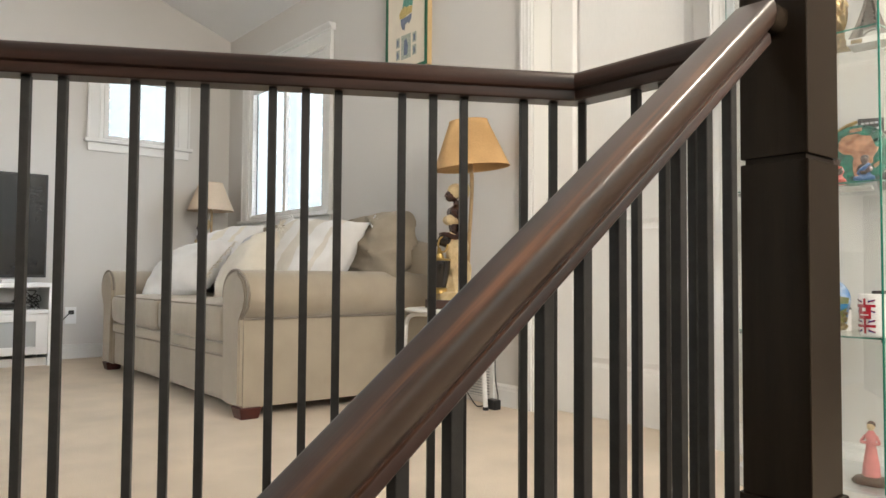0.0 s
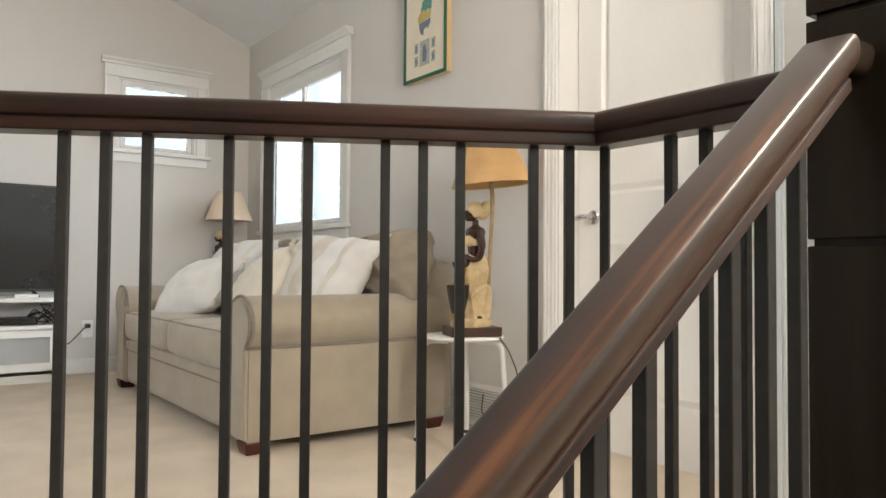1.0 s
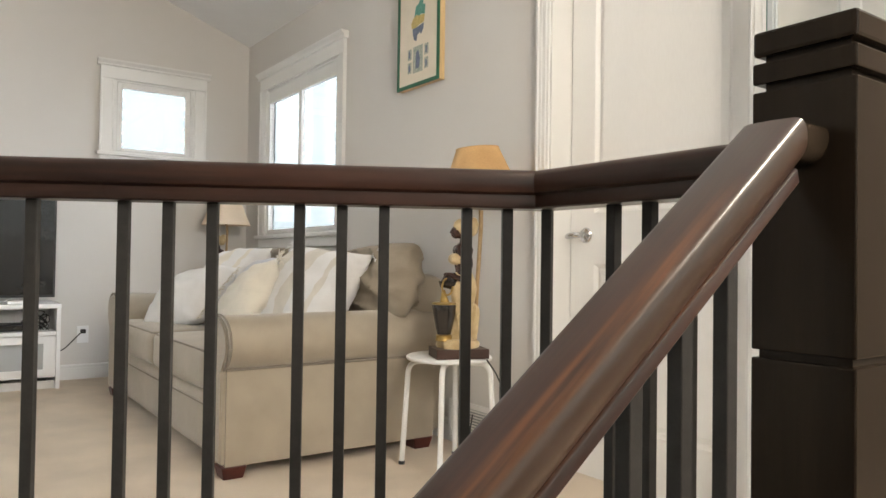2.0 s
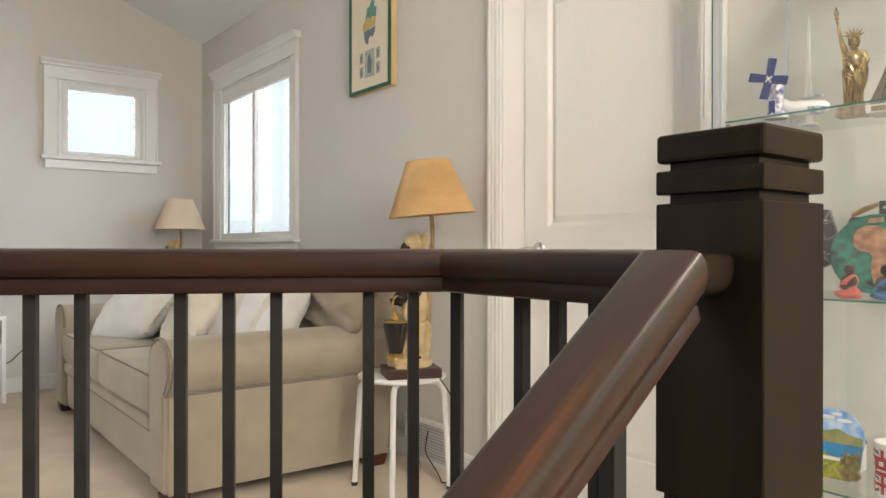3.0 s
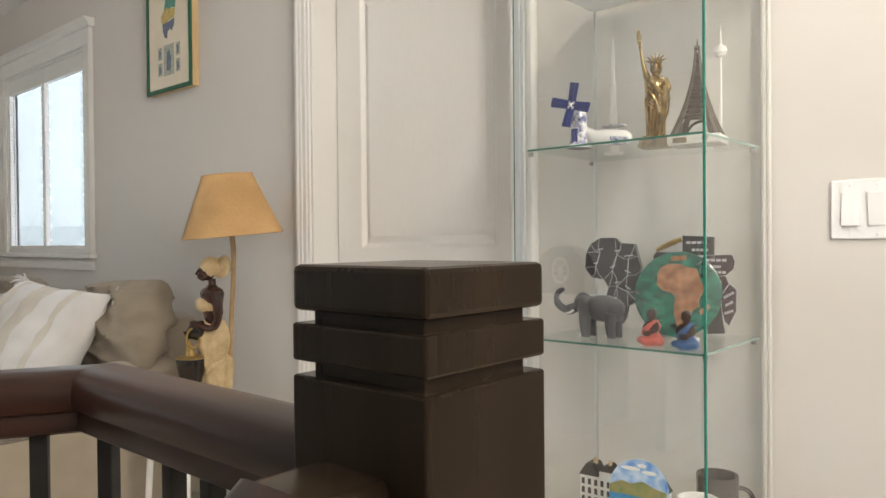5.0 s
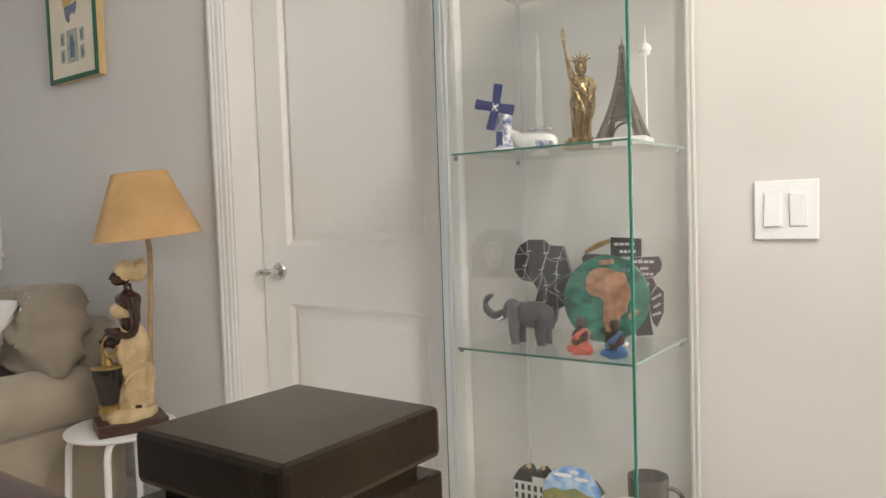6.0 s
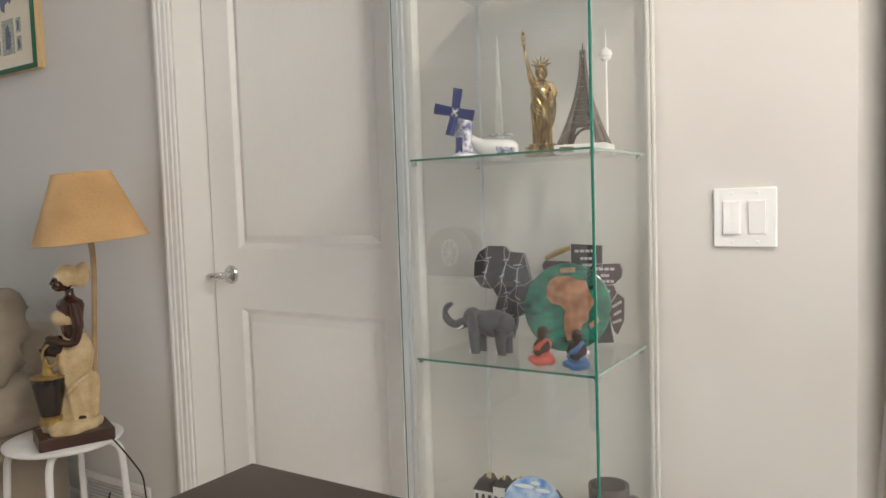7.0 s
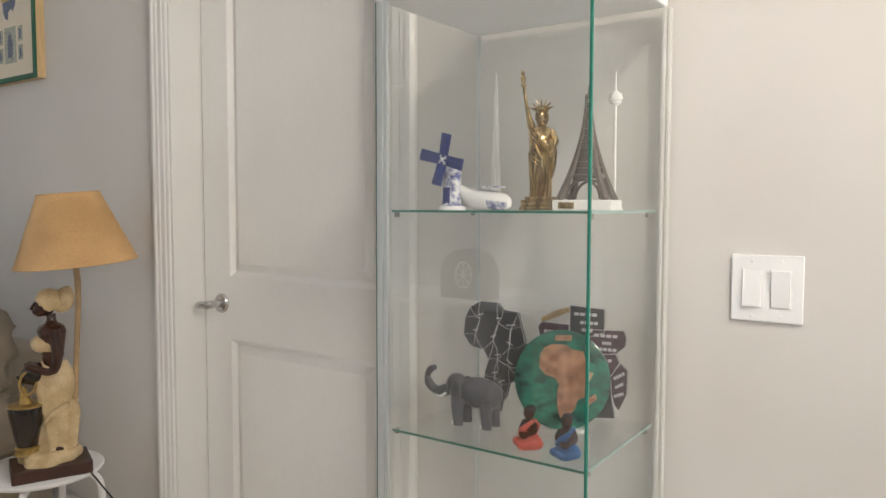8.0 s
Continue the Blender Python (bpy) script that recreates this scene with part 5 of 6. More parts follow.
ROBE = [(0.0190, 0.023), (0.0180, 0.032), (0.0175, 0.045), (0.0180, 0.06), (0.0195, 0.075), (0.0215, 0.09), (0.0230, 0.0995), (0.0225, 0.103), (0.0205, 0.112), (0.0205, 0.120), (0.0220, 0.128), (0.0225, 0.136), (0.0190, 0.146), (0.008, 0.152), (0.0062, 0.160)]
lathe(bm, [(r0 + (r1 - r0) * k / 5, z0 + (z1 - z0) * k / 5) for (r0, z0), (r1, z1) in zip(ROBE, ROBE[1:]) for k in range(5)] + ROBE[-1:], 120, squash=robe)
tube(bm, [(-0.017, -0.014, 0.143), (-0.002, -0.021, 0.130), (0.014, -0.018, 0.112), (0.020, -0.010, 0.098)], [0.004, 0.005, 0.005, 0.003], 8)
tube(bm, [(-0.019, -0.010, 0.128), (-0.006, -0.021, 0.112), (0.006, -0.020, 0.090), (0.010, -0.018, 0.070)], [0.003, 0.004, 0.004, 0.002], 8)
for k in range(9):
    t = radians(-172 + 20 * k)
    line = []
    for j in range(9):
        z = 0.024 + 0.082 * j / 8
        r = 0.0202 + 0.0045 * (j / 8) ** 2
        q = t + 0.10 * math.sin(5 * j / 8 + k) + 0.25 * (j / 8 - 0.4)
        line.append((r * math.cos(q), r * (0.80 + 0.20 * abs(math.cos(q))) * math.sin(q), z))
    tube(bm, line, [0.0031 if k % 2 else 0.0024] * 8 + [0.0012], 7)
for k in range(6):
    line = []
    for j in range(8):
        q = radians(-165 + 125 * j / 7)
        z = 0.146 - 0.008 * k - 0.034 * j / 7 - 0.006 * math.sin(math.pi * j / 7)
        r = 0.0235 + 0.0010 * math.sin(j + k)
        line.append((r * math.cos(q), r * (0.84 + 0.16 * abs(math.cos(q))) * math.sin(q), z))
    tube(bm, line, [0.0012, 0.0022, 0.0027, 0.0028, 0.0027, 0.0025, 0.0022, 0.0014], 7)
tube(bm, [(0.024, -0.008, 0.122), (0.027, -0.010, 0.100), (0.025, -0.008, 0.074), (0.022, -0.006, 0.058)], [0.006, 0.0065, 0.005, 0.002], 8)
ball(bm, (0, -0.006, 0.1670), (0.0078, 0.0085, 0.0120))
ball(bm, (0, -0.0135, 0.1675), (0.0018, 0.0020, 0.0035), sub=1)
ball(bm, (0, 0.003, 0.1715), (0.0095, 0.0085, 0.0105))
for s in (-1, 1):
    tube(bm, [(s * 0.0095, -0.001, 0.174), (s * 0.0105, 0.001, 0.163), (s * 0.0075, 0.002, 0.153)], [0.0036, 0.0036, 0.002], 6)
for k in range(7):
    t = radians(-72 + 24 * k)
    tube(bm, [(0.009 * math.sin(t), -0.004, 0.1765 + 0.006 * math.cos(t)), (0.026 * math.sin(t), -0.006, 0.1765 + 0.022 * math.cos(t))], [0.0030, 0.0006], 6)
tube(bm, [(-0.0115, -0.001, 0.1765), (-0.008, -0.010, 0.1775), (0, -0.0135, 0.178), (0.008, -0.010, 0.1775), (0.0115, -0.001, 0.1765)], 0.0024, 6)
tube(bm, [(-0.015, 0, 0.138), (-0.0205, -0.001, 0.150), (-0.0245, -0.002, 0.162), (-0.0300, -0.003, 0.186), (-0.0345, -0.003, 0.212)], [0.0070, 0.0085, 0.0062, 0.0036, 0.0028], 10)
lathe(bm, [(0.003, 0.0), (0.0032, 0.012), (0.0062, 0.016), (0.0036, 0.020), (0.0054, 0.026), (0.0062, 0.031), (0.003, 0.034), (0.0042, 0.038), (0.001, 0.044)], 12, m=Matrix.Translation((-0.0345, -0.003, 0.208)) @ spin("Y", -6))
box(bm, 0.017, 0.029, -0.018, 0.002, 0.092, 0.126, 0.002, m=None)
tube(bm, [(0.018, 0.0, 0.140), (0.0285, -0.003, 0.122), (0.0265, -0.016, 0.104), (0.020, -0.019, 0.100)], [0.0085, 0.0070, 0.0045, 0.003], 8)
o = part("figure", bm, BRASS, lib, smooth=38)
o.matrix_local = pose(0, 0, 0, 0, 0, 12) @ Matrix.Diagonal((0.92, 0.92, 1, 1))

eif = thing("lattice_tower_model", (-0.212, -0.155, S1), "grey-brown lattice tower model on a white base", "ornament", rz=8)
part("base", boxes((-0.052, 0.052, -0.040, 0.040, 0.0, 0.018), bevel=0.002), WHITEP, eif, "white block base")
part("label", boxes((-0.040, -0.012, -0.0412, -0.0402, 0.003, 0.014)), BRASS, eif, "small brass plate")
bm = bmesh.new()
for sx in (-1, 1):
    for sy in (-1, 1):
        pts, rs = [], []
        for k in range(13):
            s = k / 12
            half = 0.037 * (1 - s) ** 2.0 + 0.0035
            pts.append((sx * half, sy * half * 0.85, 0.018 + 0.185 * s))
            rs.append(0.0058 * (1 - s) + 0.0018)
        tube(bm, pts, rs, 6)
for z, hh, th in ((0.056, 0.0265, 0.006), (0.096, 0.0155, 0.005), (0.196, 0.0060, 0.004)):
    box(bm, -hh, hh, -hh * 0.86, hh * 0.86, z, z + th, 0.0008)
for sx in (-1, 1):
    tube(bm, [(0.030 * math.cos(t), sx * 0.027, 0.020 + 0.033 * math.sin(t)) for t in [math.pi * k / 10 for k in range(11)]], 0.0026, 6)
for k in range(11):
    z = 0.063 + 0.0115 * k
    hh = 0.0035 + 0.037 * (1 - (z - 0.018) / 0.185) ** 2.0
    box(bm, -hh, hh, -hh * 0.86, hh * 0.86, z, z + 0.0022)
    box(bm, -hh * 0.5, hh * 0.5, -hh * 0.8, hh * 0.8, z, z + 0.010)
for k in range(9):
    za, zb = 0.022 + 0.0092 * k, 0.022 + 0.0092 * (k + 1)
    for sx in (-1, 1):
        ha, hb = (0.0035 + 0.037 * (1 - (z - 0.018) / 0.185) ** 2.0 for z in (za, zb))
        w0 = 0.0055
        for qa, qb in (((ha - w0), hb + 0.001), ((ha + 0.001), hb - w0)):
            tube(bm, [(sx * qa, -ha * 0.86 - 0.001, za), (sx * qb, -hb * 0.86 - 0.001, zb)], 0.0008, 4)
tube(bm, [(0, 0, 0.198), (0, 0, 0.218)], [0.0028, 0.0008], 6)
part("tower", bm, PEWTER, eif, smooth=40)

cn = thing("broadcast_tower_model", (-0.192, -0.080, S1), "slim white broadcast tower model with a pod", "ornament")
bm = bmesh.new()
lathe(bm, [(0.016, 0), (0.016, 0.003), (0.0045, 0.005), (0.0030, 0.02), (0.0026, 0.10), (0.0022, 0.190), (0.0070, 0.1925), (0.0105, 0.1945), (0.0105, 0.2000), (0.0128, 0.2005), (0.0128, 0.2070), (0.0112, 0.2075), (0.0112, 0.2120), (0.0060, 0.2130), (0.0050, 0.2160), (0.0020, 0.2170), (0.0016, 0.226), (0.0008, 0.252)], 18)
part("tower", bm, WHITEP, cn, smooth=22)

# things on the middle shelf
eleph = thing("elephant_figurine", (-0.400, -0.235, S2), "grey carved elephant figurine with a raised trunk", "figurine", rz=6)
bm = bmesh.new()
ball(bm, (0.014, 0, 0.060), (0.041, 0.026, 0.029), sub=3)
ball(bm, (0.038, 0, 0.057), (0.022, 0.024, 0.026), sub=3)
ball(bm, (-0.032, 0, 0.070), (0.021, 0.019, 0.022), sub=3)
for x, y in ((-0.018, 0.014), (-0.022, -0.014), (0.040, 0.014), (0.036, -0.014)):
    tube(bm, [(x, y, 0.052), (x - 0.002, y, 0.025), (x, y, 0.006), (x - 0.001, y, 0.0)], [0.0150, 0.0112, 0.0096, 0.0112], 10)
for x, y in ((-0.019, 0.014), (-0.023, -0.014), (0.039, 0.014), (0.035, -0.014)):
    for q in (-0.9, 0.0, 0.9):
        ball(bm, (x - 0.0105 * math.cos(q), y + 0.0105 * math.sin(q), 0.003), 0.0024, 1, 1)
tube(bm, arc([(-0.045, 0, 0.062), (-0.072, 0, 0.050), (-0.098, 0, 0.068), (-0.094, 0, 0.094), (-0.082, 0, 0.097)], 0.016), [0.0115] * 4 + [0.0085] * 8 + [0.0062] * 8 + [0.0048] * 3, 10)
for s in (-1, 1):
    ball(bm, (-0.022, s * 0.024, 0.062), (0.015, 0.004, 0.021), m=spin("Z", s * 18))
    tube(bm, [(-0.050, s * 0.010, 0.054), (-0.058, s * 0.013, 0.048), (-0.067, s * 0.014, 0.048)], [0.0030, 0.0024, 0.0008], 6, 1)
tube(bm, [(0.056, 0, 0.062), (0.061, 0, 0.045), (0.059, 0, 0.032)], [0.003, 0.002, 0.0015], 6)
part("body", bm, [ELEPH, WHITEP], eleph, smooth=60)

AFRICA = [(-0.42, 0.30), (-0.36, 0.42), (-0.22, 0.50), (0.02, 0.50), (0.10, 0.43), (0.30, 0.42), (0.36, 0.26), (0.42, 0.10), (0.49, 0.09), (0.45, -0.02), (0.36, -0.16), (0.38, -0.30),
          (0.26, -0.36), (0.24, -0.50), (0.12, -0.66), (0.00, -0.68), (-0.06, -0.50), (-0.08, -0.30), (-0.04, -0.14), (-0.12, -0.04), (-0.30, -0.02), (-0.42, 0.10)]


def continent(name, place, size, rz, rx, mats, label, seed, rows=9):
    """A board cut to the outline, with printed border lines and short bars of writing."""
    ob = thing(name, place, label, "wall map")
    ob.matrix_world = pose(*place, rx, 0, rz)
    out = [(x * size, (z + 0.68) * size) for x, z in AFRICA]
    bm = bmesh.new()
    slab(bm, out, 0.005)
    part("board", bm, mats[0], ob)
    rnd = random.Random(seed)
    bm = bmesh.new()
    n = len(out)
    for i in range(n):
        (xa, za), (xb, zb) = out[i], out[(i + 1) % n]
        tube(bm, [(xa * 0.985, -0.0006, za), (xb * 0.985, -0.0006, zb)], 0.0005, 4)
    inside = [(x * size, (z + 0.68) * size) for x, z in ((-0.2, 0.3), (0.05, 0.28), (0.22, 0.22), (-0.25, 0.12), (0.0, 0.08), (0.22, 0.02), (0.08, -0.12), (0.24, -0.18), (0.06, -0.32), (0.16, -0.40), (0.05, -0.52))]
    for i, (x, z) in enumerate(inside):
        near = sorted(out + inside, key=lambda p: (p[0] - x) ** 2 + (p[1] - z) ** 2)
        for q in near[1:5]:
            m1 = ((x + q[0]) / 2 + rnd.uniform(-1, 1) * 0.03 * size, (z + q[1]) / 2 + rnd.uniform(-1, 1) * 0.03 * size)
            tube(bm, [(x, -0.0006, z), (m1[0], -0.0006, m1[1]), (q[0], -0.0003, q[1])], 0.00055, 4)
    part("border_lines", bm, mats[1], ob, "thin white printed borders")
    bm = bmesh.new()
    for x, z in inside:
        t = rnd.uniform(-30, 30)
        ww = rnd.uniform(0.035, 0.065) * size
        box(bm, -ww, ww, -0.0012, -0.0004, -0.006 * size, 0.006 * size, m=Matrix.Translation((x, 0, z + 0.05 * size)) @ spin("Y", t))
    part("writing_bars", bm, mats[1], ob)
    return ob


continent("map_board", (-0.428, -0.135, S2), 0.180, -4, -8, [BOARD, LINEW], "black continent-shaped board with white borders", 4)
# cut-out word sculpture: a stack of shaped name pieces behind the plate
words = thing("name_sculpture", (-0.278, -0.078, S2), "dark aubergine and black cut-out pieces with white writing", "ornament", rz=8)
words.matrix_world = words.matrix_world @ Matrix.Diagonal((0.86, 1, 1.0, 1))
PIECES = (([(-0.075, 0.168), (-0.066, 0.178), (-0.002, 0.176), (-0.002, 0.146), (-0.070, 0.150)], BOARDB, [(-0.040, 0.160, 0.020, 0)]),
          ([(0.000, 0.146), (0.000, 0.214), (0.078, 0.210), (0.078, 0.166), (0.030, 0.150)], BOARD, [(0.036, 0.198, 0.026, 0), (0.044, 0.182, 0.020, 0), (0.040, 0.168, 0.012, 0)]),
          ([(0.032, 0.148), (0.052, 0.170), (0.120, 0.172), (0.127, 0.158), (0.124, 0.142), (0.106, 0.128), (0.060, 0.122)], BOARDB, [(0.082, 0.160, 0.026, 0), (0.084, 0.146, 0.010, 0), (0.086, 0.134, 0.020, 0)]),
          ([(0.040, 0.121), (0.104, 0.127), (0.112, 0.110), (0.094, 0.084), (0.050, 0.076)], BOARDB, [(0.076, 0.110, 0.020, -12), (0.074, 0.094, 0.016, -12)]),
          ([(0.092, 0.082), (0.114, 0.110), (0.130, 0.098), (0.129, 0.052), (0.112, 0.020), (0.102, 0.030), (0.096, 0.050)], BOARDB, [(0.112, 0.086, 0.013, -28), (0.113, 0.068, 0.010, -28), (0.112, 0.050, 0.011, -20)]),
          ([(0.050, 0.075), (0.093, 0.082), (0.098, 0.030), (0.104, 0.004), (0.060, 0.0), (0.052, 0.030)], BOARD, [(0.076, 0.056, 0.014, 0)]))
for outline, mat, bars in PIECES:
    bm = bmesh.new()
    slab(bm, outline, 0.006)
    for i, (xa, za) in enumerate(outline):
        xb, zb = outline[(i + 1) % len(outline)]
        tube(bm, [(xa, -0.0004, za), (xb, -0.0004, zb)], 0.0006, 4, 1)
    for x, z, w, t in bars:
        for k in range(4):
            box(bm, -w + k * w * 0.52, -w + k * w * 0.52 + w * 0.40, -0.0012, -0.0003, -0.0028, 0.0028, mat=1, m=Matrix.Translation((x, 0, z)) @ spin("Y", t))
    part("name_piece", bm, [mat, LINEW], words)
bm = bmesh.new()
tube(bm, [(-0.064, -0.002, 0.182), (-0.030, -0.004, 0.196), (0.000, -0.002, 0.206)], [0.005, 0.007, 0.005], 8)
part("gold_bar", bm, GOLD, words, "gold lettered strip")

disc = thing("malachite_plate", (-0.247, -0.185, S2), "round green malachite plate with a copper continent", "decorative plate")
disc.matrix_world = pose(-0.247, -0.185, S2 + 0.004, -12, 0, 8)
bm = bmesh.new()
lathe(bm, [(0.0, 0), (0.081, 0), (0.088, 0.004), (0.089, 0.009), (0.085, 0.012), (0.0, 0.010)], 48, m=Matrix.Translation((0, 0, 0.089)) @ spin("X", 90))
part("plate", bm, MALA, disc, smooth=40)
bm = bmesh.new()
slab(bm, [(x * 0.110 + 0.004, z * 0.110 + 0.096) for x, z in AFRICA], -0.004)
bmesh.ops.bevel(bm, geom=[e for e in bm.edges if all(v.co.y < -0.003 for v in e.verts)], offset=0.0015, segments=2, affect="EDGES")
o = part("continent", bm, COPPER, disc, "raised copper continent")
o.location = (0, -0.0105, 0)
for pts in ([(-0.016, 0.157), (0.014, 0.159), (0.015, 0.169), (-0.015, 0.167)], [(0.050, 0.046), (0.068, 0.062), (0.064, 0.070), (0.046, 0.056)]):
    bm = bmesh.new()
    slab(bm, pts, -0.002)
    o = part("inlay", bm, COPPER, disc)
    o.location = (0, -0.0112, 0)
bm = boxes((-0.04, 0.04, 0.004, 0.03, -0.0035, 0.004), bevel=0.001)
box(bm, -0.004, 0.004, 0.010, 0.016, 0.003, 0.11, m=spin("X", 8))
part("easel", bm, WHITEP, disc, "clear plastic stand")


def seated(name, place, rz, cloth, label):
    ob = thing(name, place, label, "figurine", "seated figurines", rz=rz)
    ob.matrix_world = ob.matrix_world @ Matrix.Scale(0.9, 4)
    bm = bmesh.new()
    lathe(bm, [(0.020, 0.0), (0.024, 0.006), (0.021, 0.016), (0.013, 0.026), (0.012, 0.034)], 20, mat=1, squash=lambda a, z: 1 + 0.12 * math.sin(3 * a))
    lathe(bm, [(0.012, 0.032), (0.0145, 0.044), (0.012, 0.052), (0.004, 0.056)], 16, mat=0)
    ball(bm, (0, -0.002, 0.066), (0.0105, 0.011, 0.0125), 0)
    ball(bm, (0, 0.002, 0.072), (0.011, 0.011, 0.0085), 2)
    for s in (-1, 1):
        tube(bm, arc([(s * 0.012, 0, 0.049), (s * 0.019, -0.004, 0.034), (s * 0.004, -0.018, 0.028)], 0.008), 0.0042, 8, 0)
        tube(bm, arc([(s * 0.010, 0, 0.010), (s * 0.026, -0.014, 0.012), (s * -0.004, -0.024, 0.007)], 0.01), 0.0066, 8, 1)
    ball(bm, (0, -0.016, 0.026), (0.009, 0.007, 0.007), 0)
    tube(bm, [(0.011, -0.002, 0.053), (0.004, -0.013, 0.044), (-0.008, -0.013, 0.034), (-0.016, -0.008, 0.024)], [0.004, 0.0052, 0.006, 0.005], 8, 1)
    tube(bm, [(0.011, 0.002, 0.053), (0.008, 0.012, 0.042), (0.0, 0.014, 0.028)], [0.004, 0.006, 0.006], 8, 1)
    part("figure", bm, [SKINW, cloth, SLATE], ob, smooth=60)


seated("seated_figurine", (-0.250, -0.292, S2), -14, PINKC, "small seated figurine in a coral robe")
seated("seated_figurine", (-0.178, -0.300, S2), 10, BLUEC, "small seated figurine in a blue robe")

# things on the lower shelf
def mug(name, place, rz, label, body, r, h, flag=False):
    ob = thing(name, place, label, "mug", "mugs in the cabinet", rz=rz)
    bm = bmesh.new()
    lathe(bm, [(0.0, 0.0), (r * 0.86, 0.0), (r * 0.93, 0.004), (r * 0.95, 0.02), (r, h - 0.002), (r - 0.001, h), (r - 0.0035, h - 0.001), (r * 0.9, 0.012), (0.0, 0.010)], 36)
    bd = part("body", bm, body, ob, smooth=40)
    bm = bmesh.new()
    tube(bm, arc([(r * 0.94, 0, h * 0.82), (r + 0.022, 0, h * 0.84), (r + 0.036, 0, h * 0.5), (r + 0.016, 0, h * 0.2), (r * 0.90, 0, h * 0.2)], 0.02), 0.0048, 8)
    part("handle", bm, body, ob, smooth=60)
    if flag:
        bm = bmesh.new()

        def wrap(a0, a1, z0, z1, mat, lift, skew=0.0):
            """A band of glaze that follows the mug's side."""
            n = 8
            for i in range(n):
                q = []
                for s, e in ((i, 0), (i + 1, 0), (i + 1, 1), (i, 1)):
                    a = radians(a0 + (a1 - a0) * s / n)
                    z = (z1 if e else z0) + skew * (s / n)
                    rr = r * (0.95 + 0.05 * z / h) + lift
                    q.append(bm.verts.new((rr * math.cos(a), rr * math.sin(a), z)))
                bm.faces.new(q).material_index = mat

        for c in (-115, 60, -205):
            for zc in (0.026, 0.078):
                hh = 0.019
                for s in (-1, 1):
                    wrap(c + s * 8, c + s * 34, zc + hh * 0.95, zc + hh * 0.99, 1, 0.0006, -hh * 0.62 * 1)
                    wrap(c + s * 12, c + s * 36, zc + 0.008, zc + 0.013, 1, 0.0006, 0.004)
                    wrap(c + s * 12, c + s * 36, zc - 0.014, zc - 0.009, 1, 0.0006, -0.004)
                    wrap(c + s * 9, c + s * 38, zc + 0.006, zc + 0.0075, 0, 0.0008, 0.009)
                    wrap(c + s * 9, c + s * 38, zc - 0.0075, zc - 0.006, 0, 0.0008, -0.009)
                wrap(c - 5, c + 5, zc - hh, zc + hh, 0, 0.0010)
                wrap(c - 38, c + 38, zc - 0.0035, zc + 0.0035, 0, 0.0012)
        wrap(-142, -92, 0.044, 0.080, 0, 0.0016)
        wrap(-134, -100, 0.053, 0.056, 2, 0.0020)
        wrap(-124, -110, 0.064, 0.073, 2, 0.0020)
        part("flag_print", bm, [REDP, NAVYP, DELFTW], bd, "red and navy flag pattern")
    return ob


mug("mug", (-0.172, -0.262, S3), 8, "white mug with a red and navy flag pattern", DELFTW, 0.040, 0.108, True)
mug("mug", (-0.190, -0.115, S3), 4, "charcoal grey mug in the cabinet", GREYM, 0.042, 0.115)

houses = thing("canal_houses_ornament", (-0.375, -0.150, S3), "row of white miniature houses with dark roofs", "ornament", rz=4)
hx = -0.105
for k, (w, h, roof) in enumerate(((0.046, 0.072, 0.026), (0.030, 0.086, 0.012), (0.036, 0.078, 0.022), (0.032, 0.084, 0.014), (0.054, 0.060, 0.024))):
    house = part("house", boxes((hx, hx + w - 0.001, -0.020, 0.020, 0.0, h), bevel=0.0008), WHITEP, houses)
    bm = bmesh.new()
    slab(bm, [(hx - 0.002, h), (hx + w + 0.001, h), (hx + w * 0.68, h + roof), (hx + w * 0.32, h + roof)], 0.044, m=Matrix.Translation((0, -0.022, 0.0005)))
    part("roof", bm, SLATE, house)
    part("chimney", boxes((hx + w * 0.55, hx + w * 0.72, -0.006, 0.004, h + roof * 0.6, h + roof + 0.010), bevel=0.0008), IVORY, house)
    for i in range(2 if w < 0.04 else 3):
        for z in (0.012, 0.032, 0.052):
            if z < h - 0.012:
                x = hx + (i + 0.5) * w / (2 if w < 0.04 else 3)
                part("window", boxes((x - 0.0035, x + 0.0035, -0.0212, -0.0198, z, z + 0.013)), SLATE, house)
    hx += w

plate = thing("souvenir_plate", (-0.302, -0.262, S3), "painted souvenir plate of a mountain lake", "decorative plate")
plate.matrix_world = pose(-0.302, -0.262, S3 + 0.003, -10, 0, 6)
out = [(0.062 * math.cos(radians(t)), 0.088 + 0.062 * math.sin(radians(t))) for t in range(-20, 201, 10)]
bm = bmesh.new()
slab(bm, out + [(-0.054, 0.01), (-0.03, 0.0), (0.03, 0.0), (0.054, 0.012)], 0.008)
part("plaque", bm, SKYB, plate, "glazed blue sky")
bm = bmesh.new()
slab(bm, [(-0.060, 0.092), (-0.036, 0.104), (-0.015, 0.100), (0.010, 0.108), (0.034, 0.098), (0.060, 0.094), (0.058, 0.076), (-0.058, 0.076)], -0.003)
part("hills", bm, HILLG, plate)
bm = bmesh.new()
slab(bm, [(-0.057, 0.050), (-0.02, 0.054), (0.02, 0.042), (0.055, 0.066), (0.050, 0.008), (0.03, 0.001), (-0.03, 0.001), (-0.052, 0.010)], -0.004)
part("meadow", bm, BLOOM, plate)
bm = bmesh.new()
slab(bm, [(-0.0585, 0.077), (0.0585, 0.077), (0.056, 0.064), (0.02, 0.050), (-0.02, 0.056), (-0.057, 0.052)], -0.0035)
part("lake", bm, LAKEB, plate)
bm = bmesh.new()
rnd = random.Random(8)
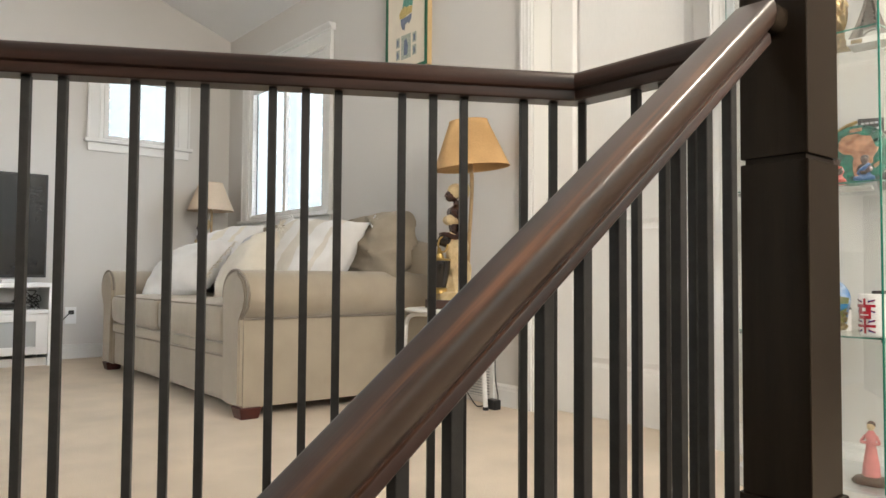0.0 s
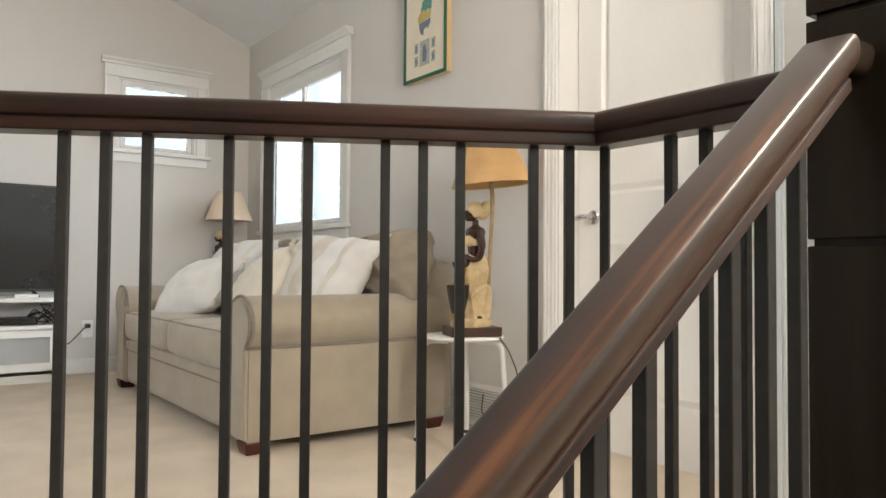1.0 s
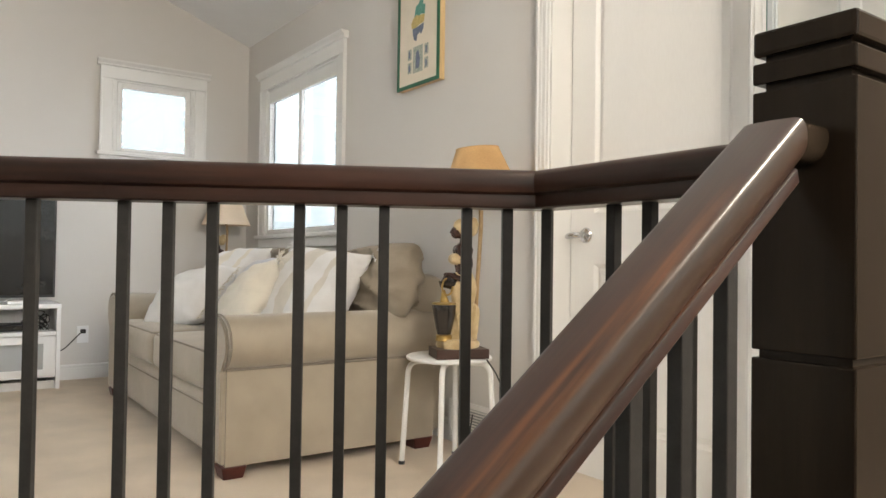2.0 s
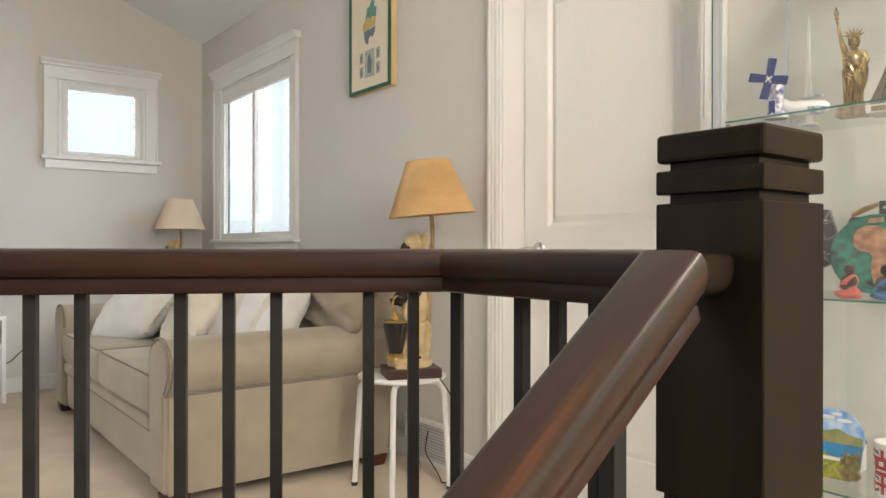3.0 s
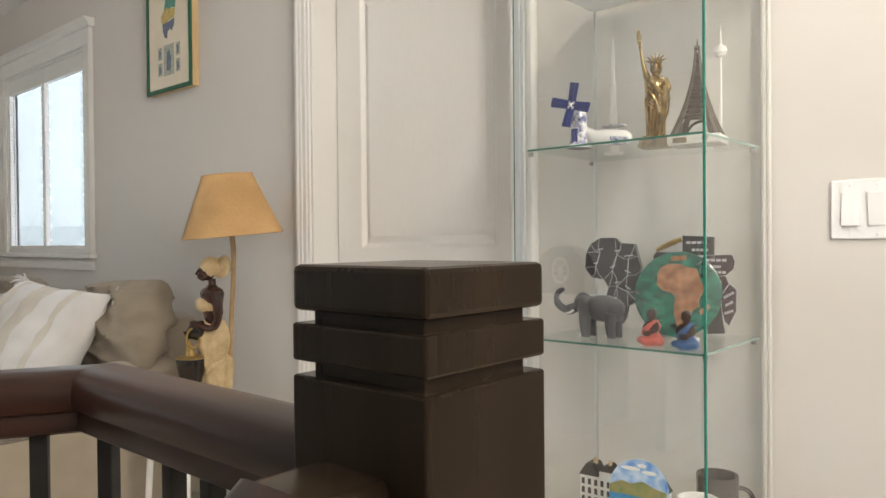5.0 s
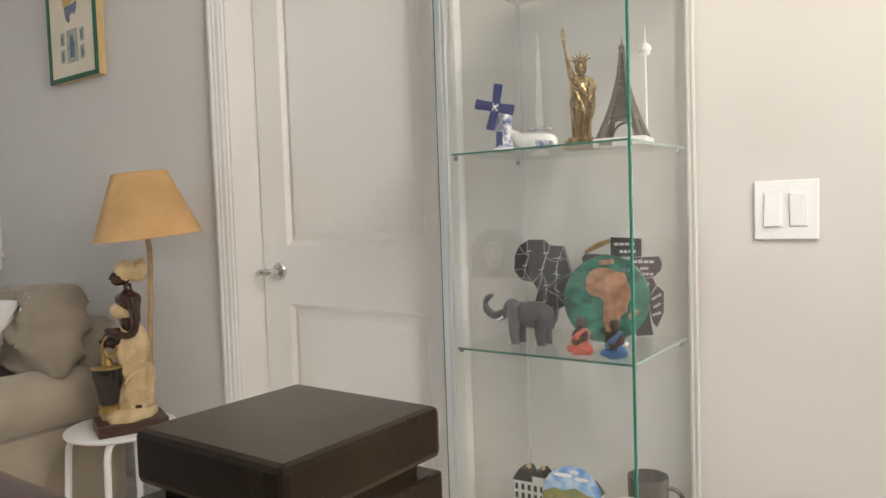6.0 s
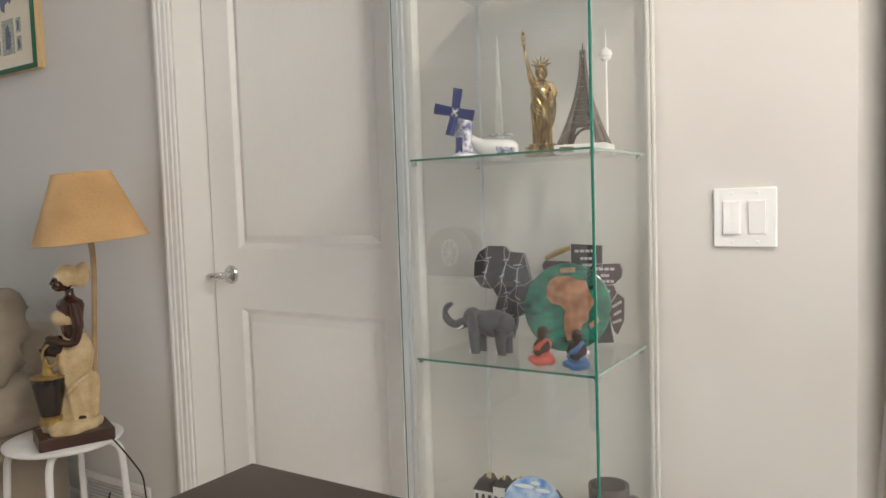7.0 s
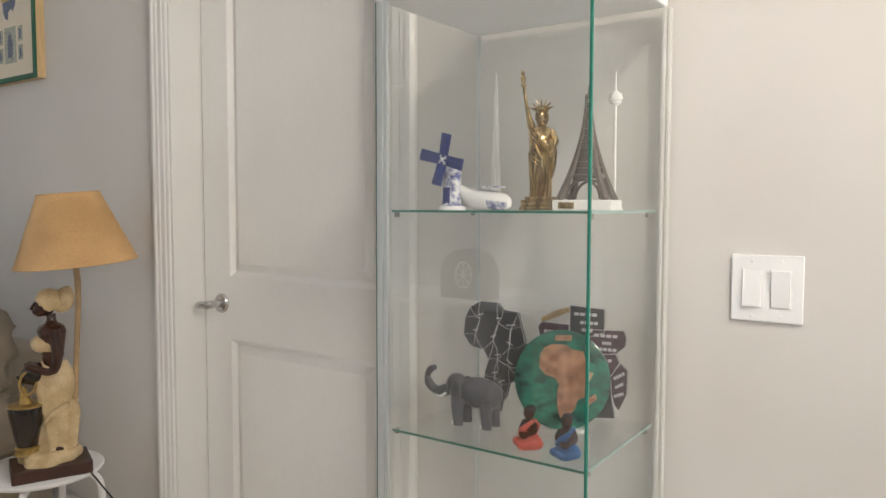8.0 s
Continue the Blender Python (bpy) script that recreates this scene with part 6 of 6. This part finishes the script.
for k in range(26):
    ball(bm, (0.040 + rnd.uniform(-0.018, 0.016), -0.006, 0.030 + rnd.uniform(-0.026, 0.030)), rnd.uniform(0.004, 0.008), sub=1)
part("tree", bm, TREEB, plate, "raised brown tree")
bm = bmesh.new()
for x, z, w in ((-0.018, 0.130, 0.022), (0.022, 0.126, 0.016), (0.006, 0.138, 0.010)):
    ball(bm, (x, -0.0005, z), (w, 0.0012, 0.004), sub=2)
part("clouds", bm, DELFTW, plate)
part("writing_bar", boxes((-0.040, 0.030, -0.0052, -0.0042, 0.040, 0.047)), DELFTW, plate)

doll = thing("robed_figurine", (-0.190, -0.255, 0.056), "small pink robed figurine on a round base", "figurine")
bm = bmesh.new()
lathe(bm, [(0.034, 0.0), (0.036, 0.006), (0.030, 0.016), (0.020, 0.020)], 20, mat=1, squash=lambda a, z: 1 + 0.3 * abs(math.cos(a)))
lathe(bm, [(0.021, 0.018), (0.019, 0.05), (0.013, 0.09), (0.011, 0.105), (0.014, 0.125), (0.006, 0.138)], 20, mat=0, squash=lambda a, z: 1 + 0.06 * math.sin(6 * a + 20 * z))
ball(bm, (0, 0, 0.148), (0.010, 0.010, 0.012), 2)
ball(bm, (0, 0.003, 0.152), (0.011, 0.011, 0.011), 3)
for q in (-1, 1):
    tube(bm, arc([(q * 0.013, 0, 0.124), (q * 0.024, -0.006, 0.105), (q * 0.006, -0.016, 0.108)], 0.008), 0.004, 8, 0)
part("figure", bm, [PINKD, BASEW, IVORY, BASEW], doll, smooth=60)

trinket = thing("metal_trinket", (-0.415, -0.255, S3), "small silvery metal trinket with linked rings", "trinket")
bm = bmesh.new()
for k in range(3):
    tube(bm, [(0.018 * k - 0.018 + 0.016 * math.cos(t), 0.006 * k, 0.020 + 0.016 * math.sin(t)) for t in [2 * math.pi * i / 14 for i in range(15)]], 0.004, 6)
part("rings", bm, CHROME, trinket, smooth=50)

# ---- desk side of the room, mirrored in the cabinet's glass ----
desk = thing("desk", (-1.75, -2.74, 0.0), "white laminate desk with a drawer unit", "desk")
part("desktop", boxes((-0.75, 0.62, -0.30, 0.30, 0.715, 0.745), bevel=0.002), LAMIN, desk)
unit = part("drawer_unit", boxes((-0.17, 0.14, -0.28, 0.26, 0.0, 0.7145), bevel=0.002), LAMIN, desk)
for k in range(3):
    part("drawer_front", boxes((-0.165, 0.135, 0.2605, 0.276, 0.06 + 0.215 * k, 0.265 + 0.215 * k), bevel=0.002), LAMIN, unit)
for x in (-0.72, 0.59):
    part("leg", boxes((x - 0.025, x + 0.025, -0.28, 0.28, 0.0, 0.7145), bevel=0.002), LAMIN, desk)
clock = thing("mantel_clock", (-1.80, -2.70, 0.745), "dark arched mantel clock with a pierced front", "clock")
bm = bmesh.new()
slab(bm, [(-0.15, 0.0), (0.15, 0.0), (0.15, 0.13)] + [(0.15 * math.cos(radians(t)), 0.13 + 0.14 * math.sin(radians(t))) for t in range(15, 180, 15)] + [(-0.15, 0.13)], 0.12)
part("case", bm, BASEW, clock)
bm = bmesh.new()
for k in range(8):
    t = 2 * math.pi * k / 8
    tube(bm, [(0, 0.123, 0.13), (0.05 * math.cos(t), 0.123, 0.13 + 0.07 * math.sin(t))], 0.004, 5)
tube(bm, [(0.05 * math.cos(2 * math.pi * k / 20), 0.123, 0.13 + 0.07 * math.sin(2 * math.pi * k / 20)) for k in range(21)], 0.005, 5)
part("tracery", bm, LAMIN, clock)

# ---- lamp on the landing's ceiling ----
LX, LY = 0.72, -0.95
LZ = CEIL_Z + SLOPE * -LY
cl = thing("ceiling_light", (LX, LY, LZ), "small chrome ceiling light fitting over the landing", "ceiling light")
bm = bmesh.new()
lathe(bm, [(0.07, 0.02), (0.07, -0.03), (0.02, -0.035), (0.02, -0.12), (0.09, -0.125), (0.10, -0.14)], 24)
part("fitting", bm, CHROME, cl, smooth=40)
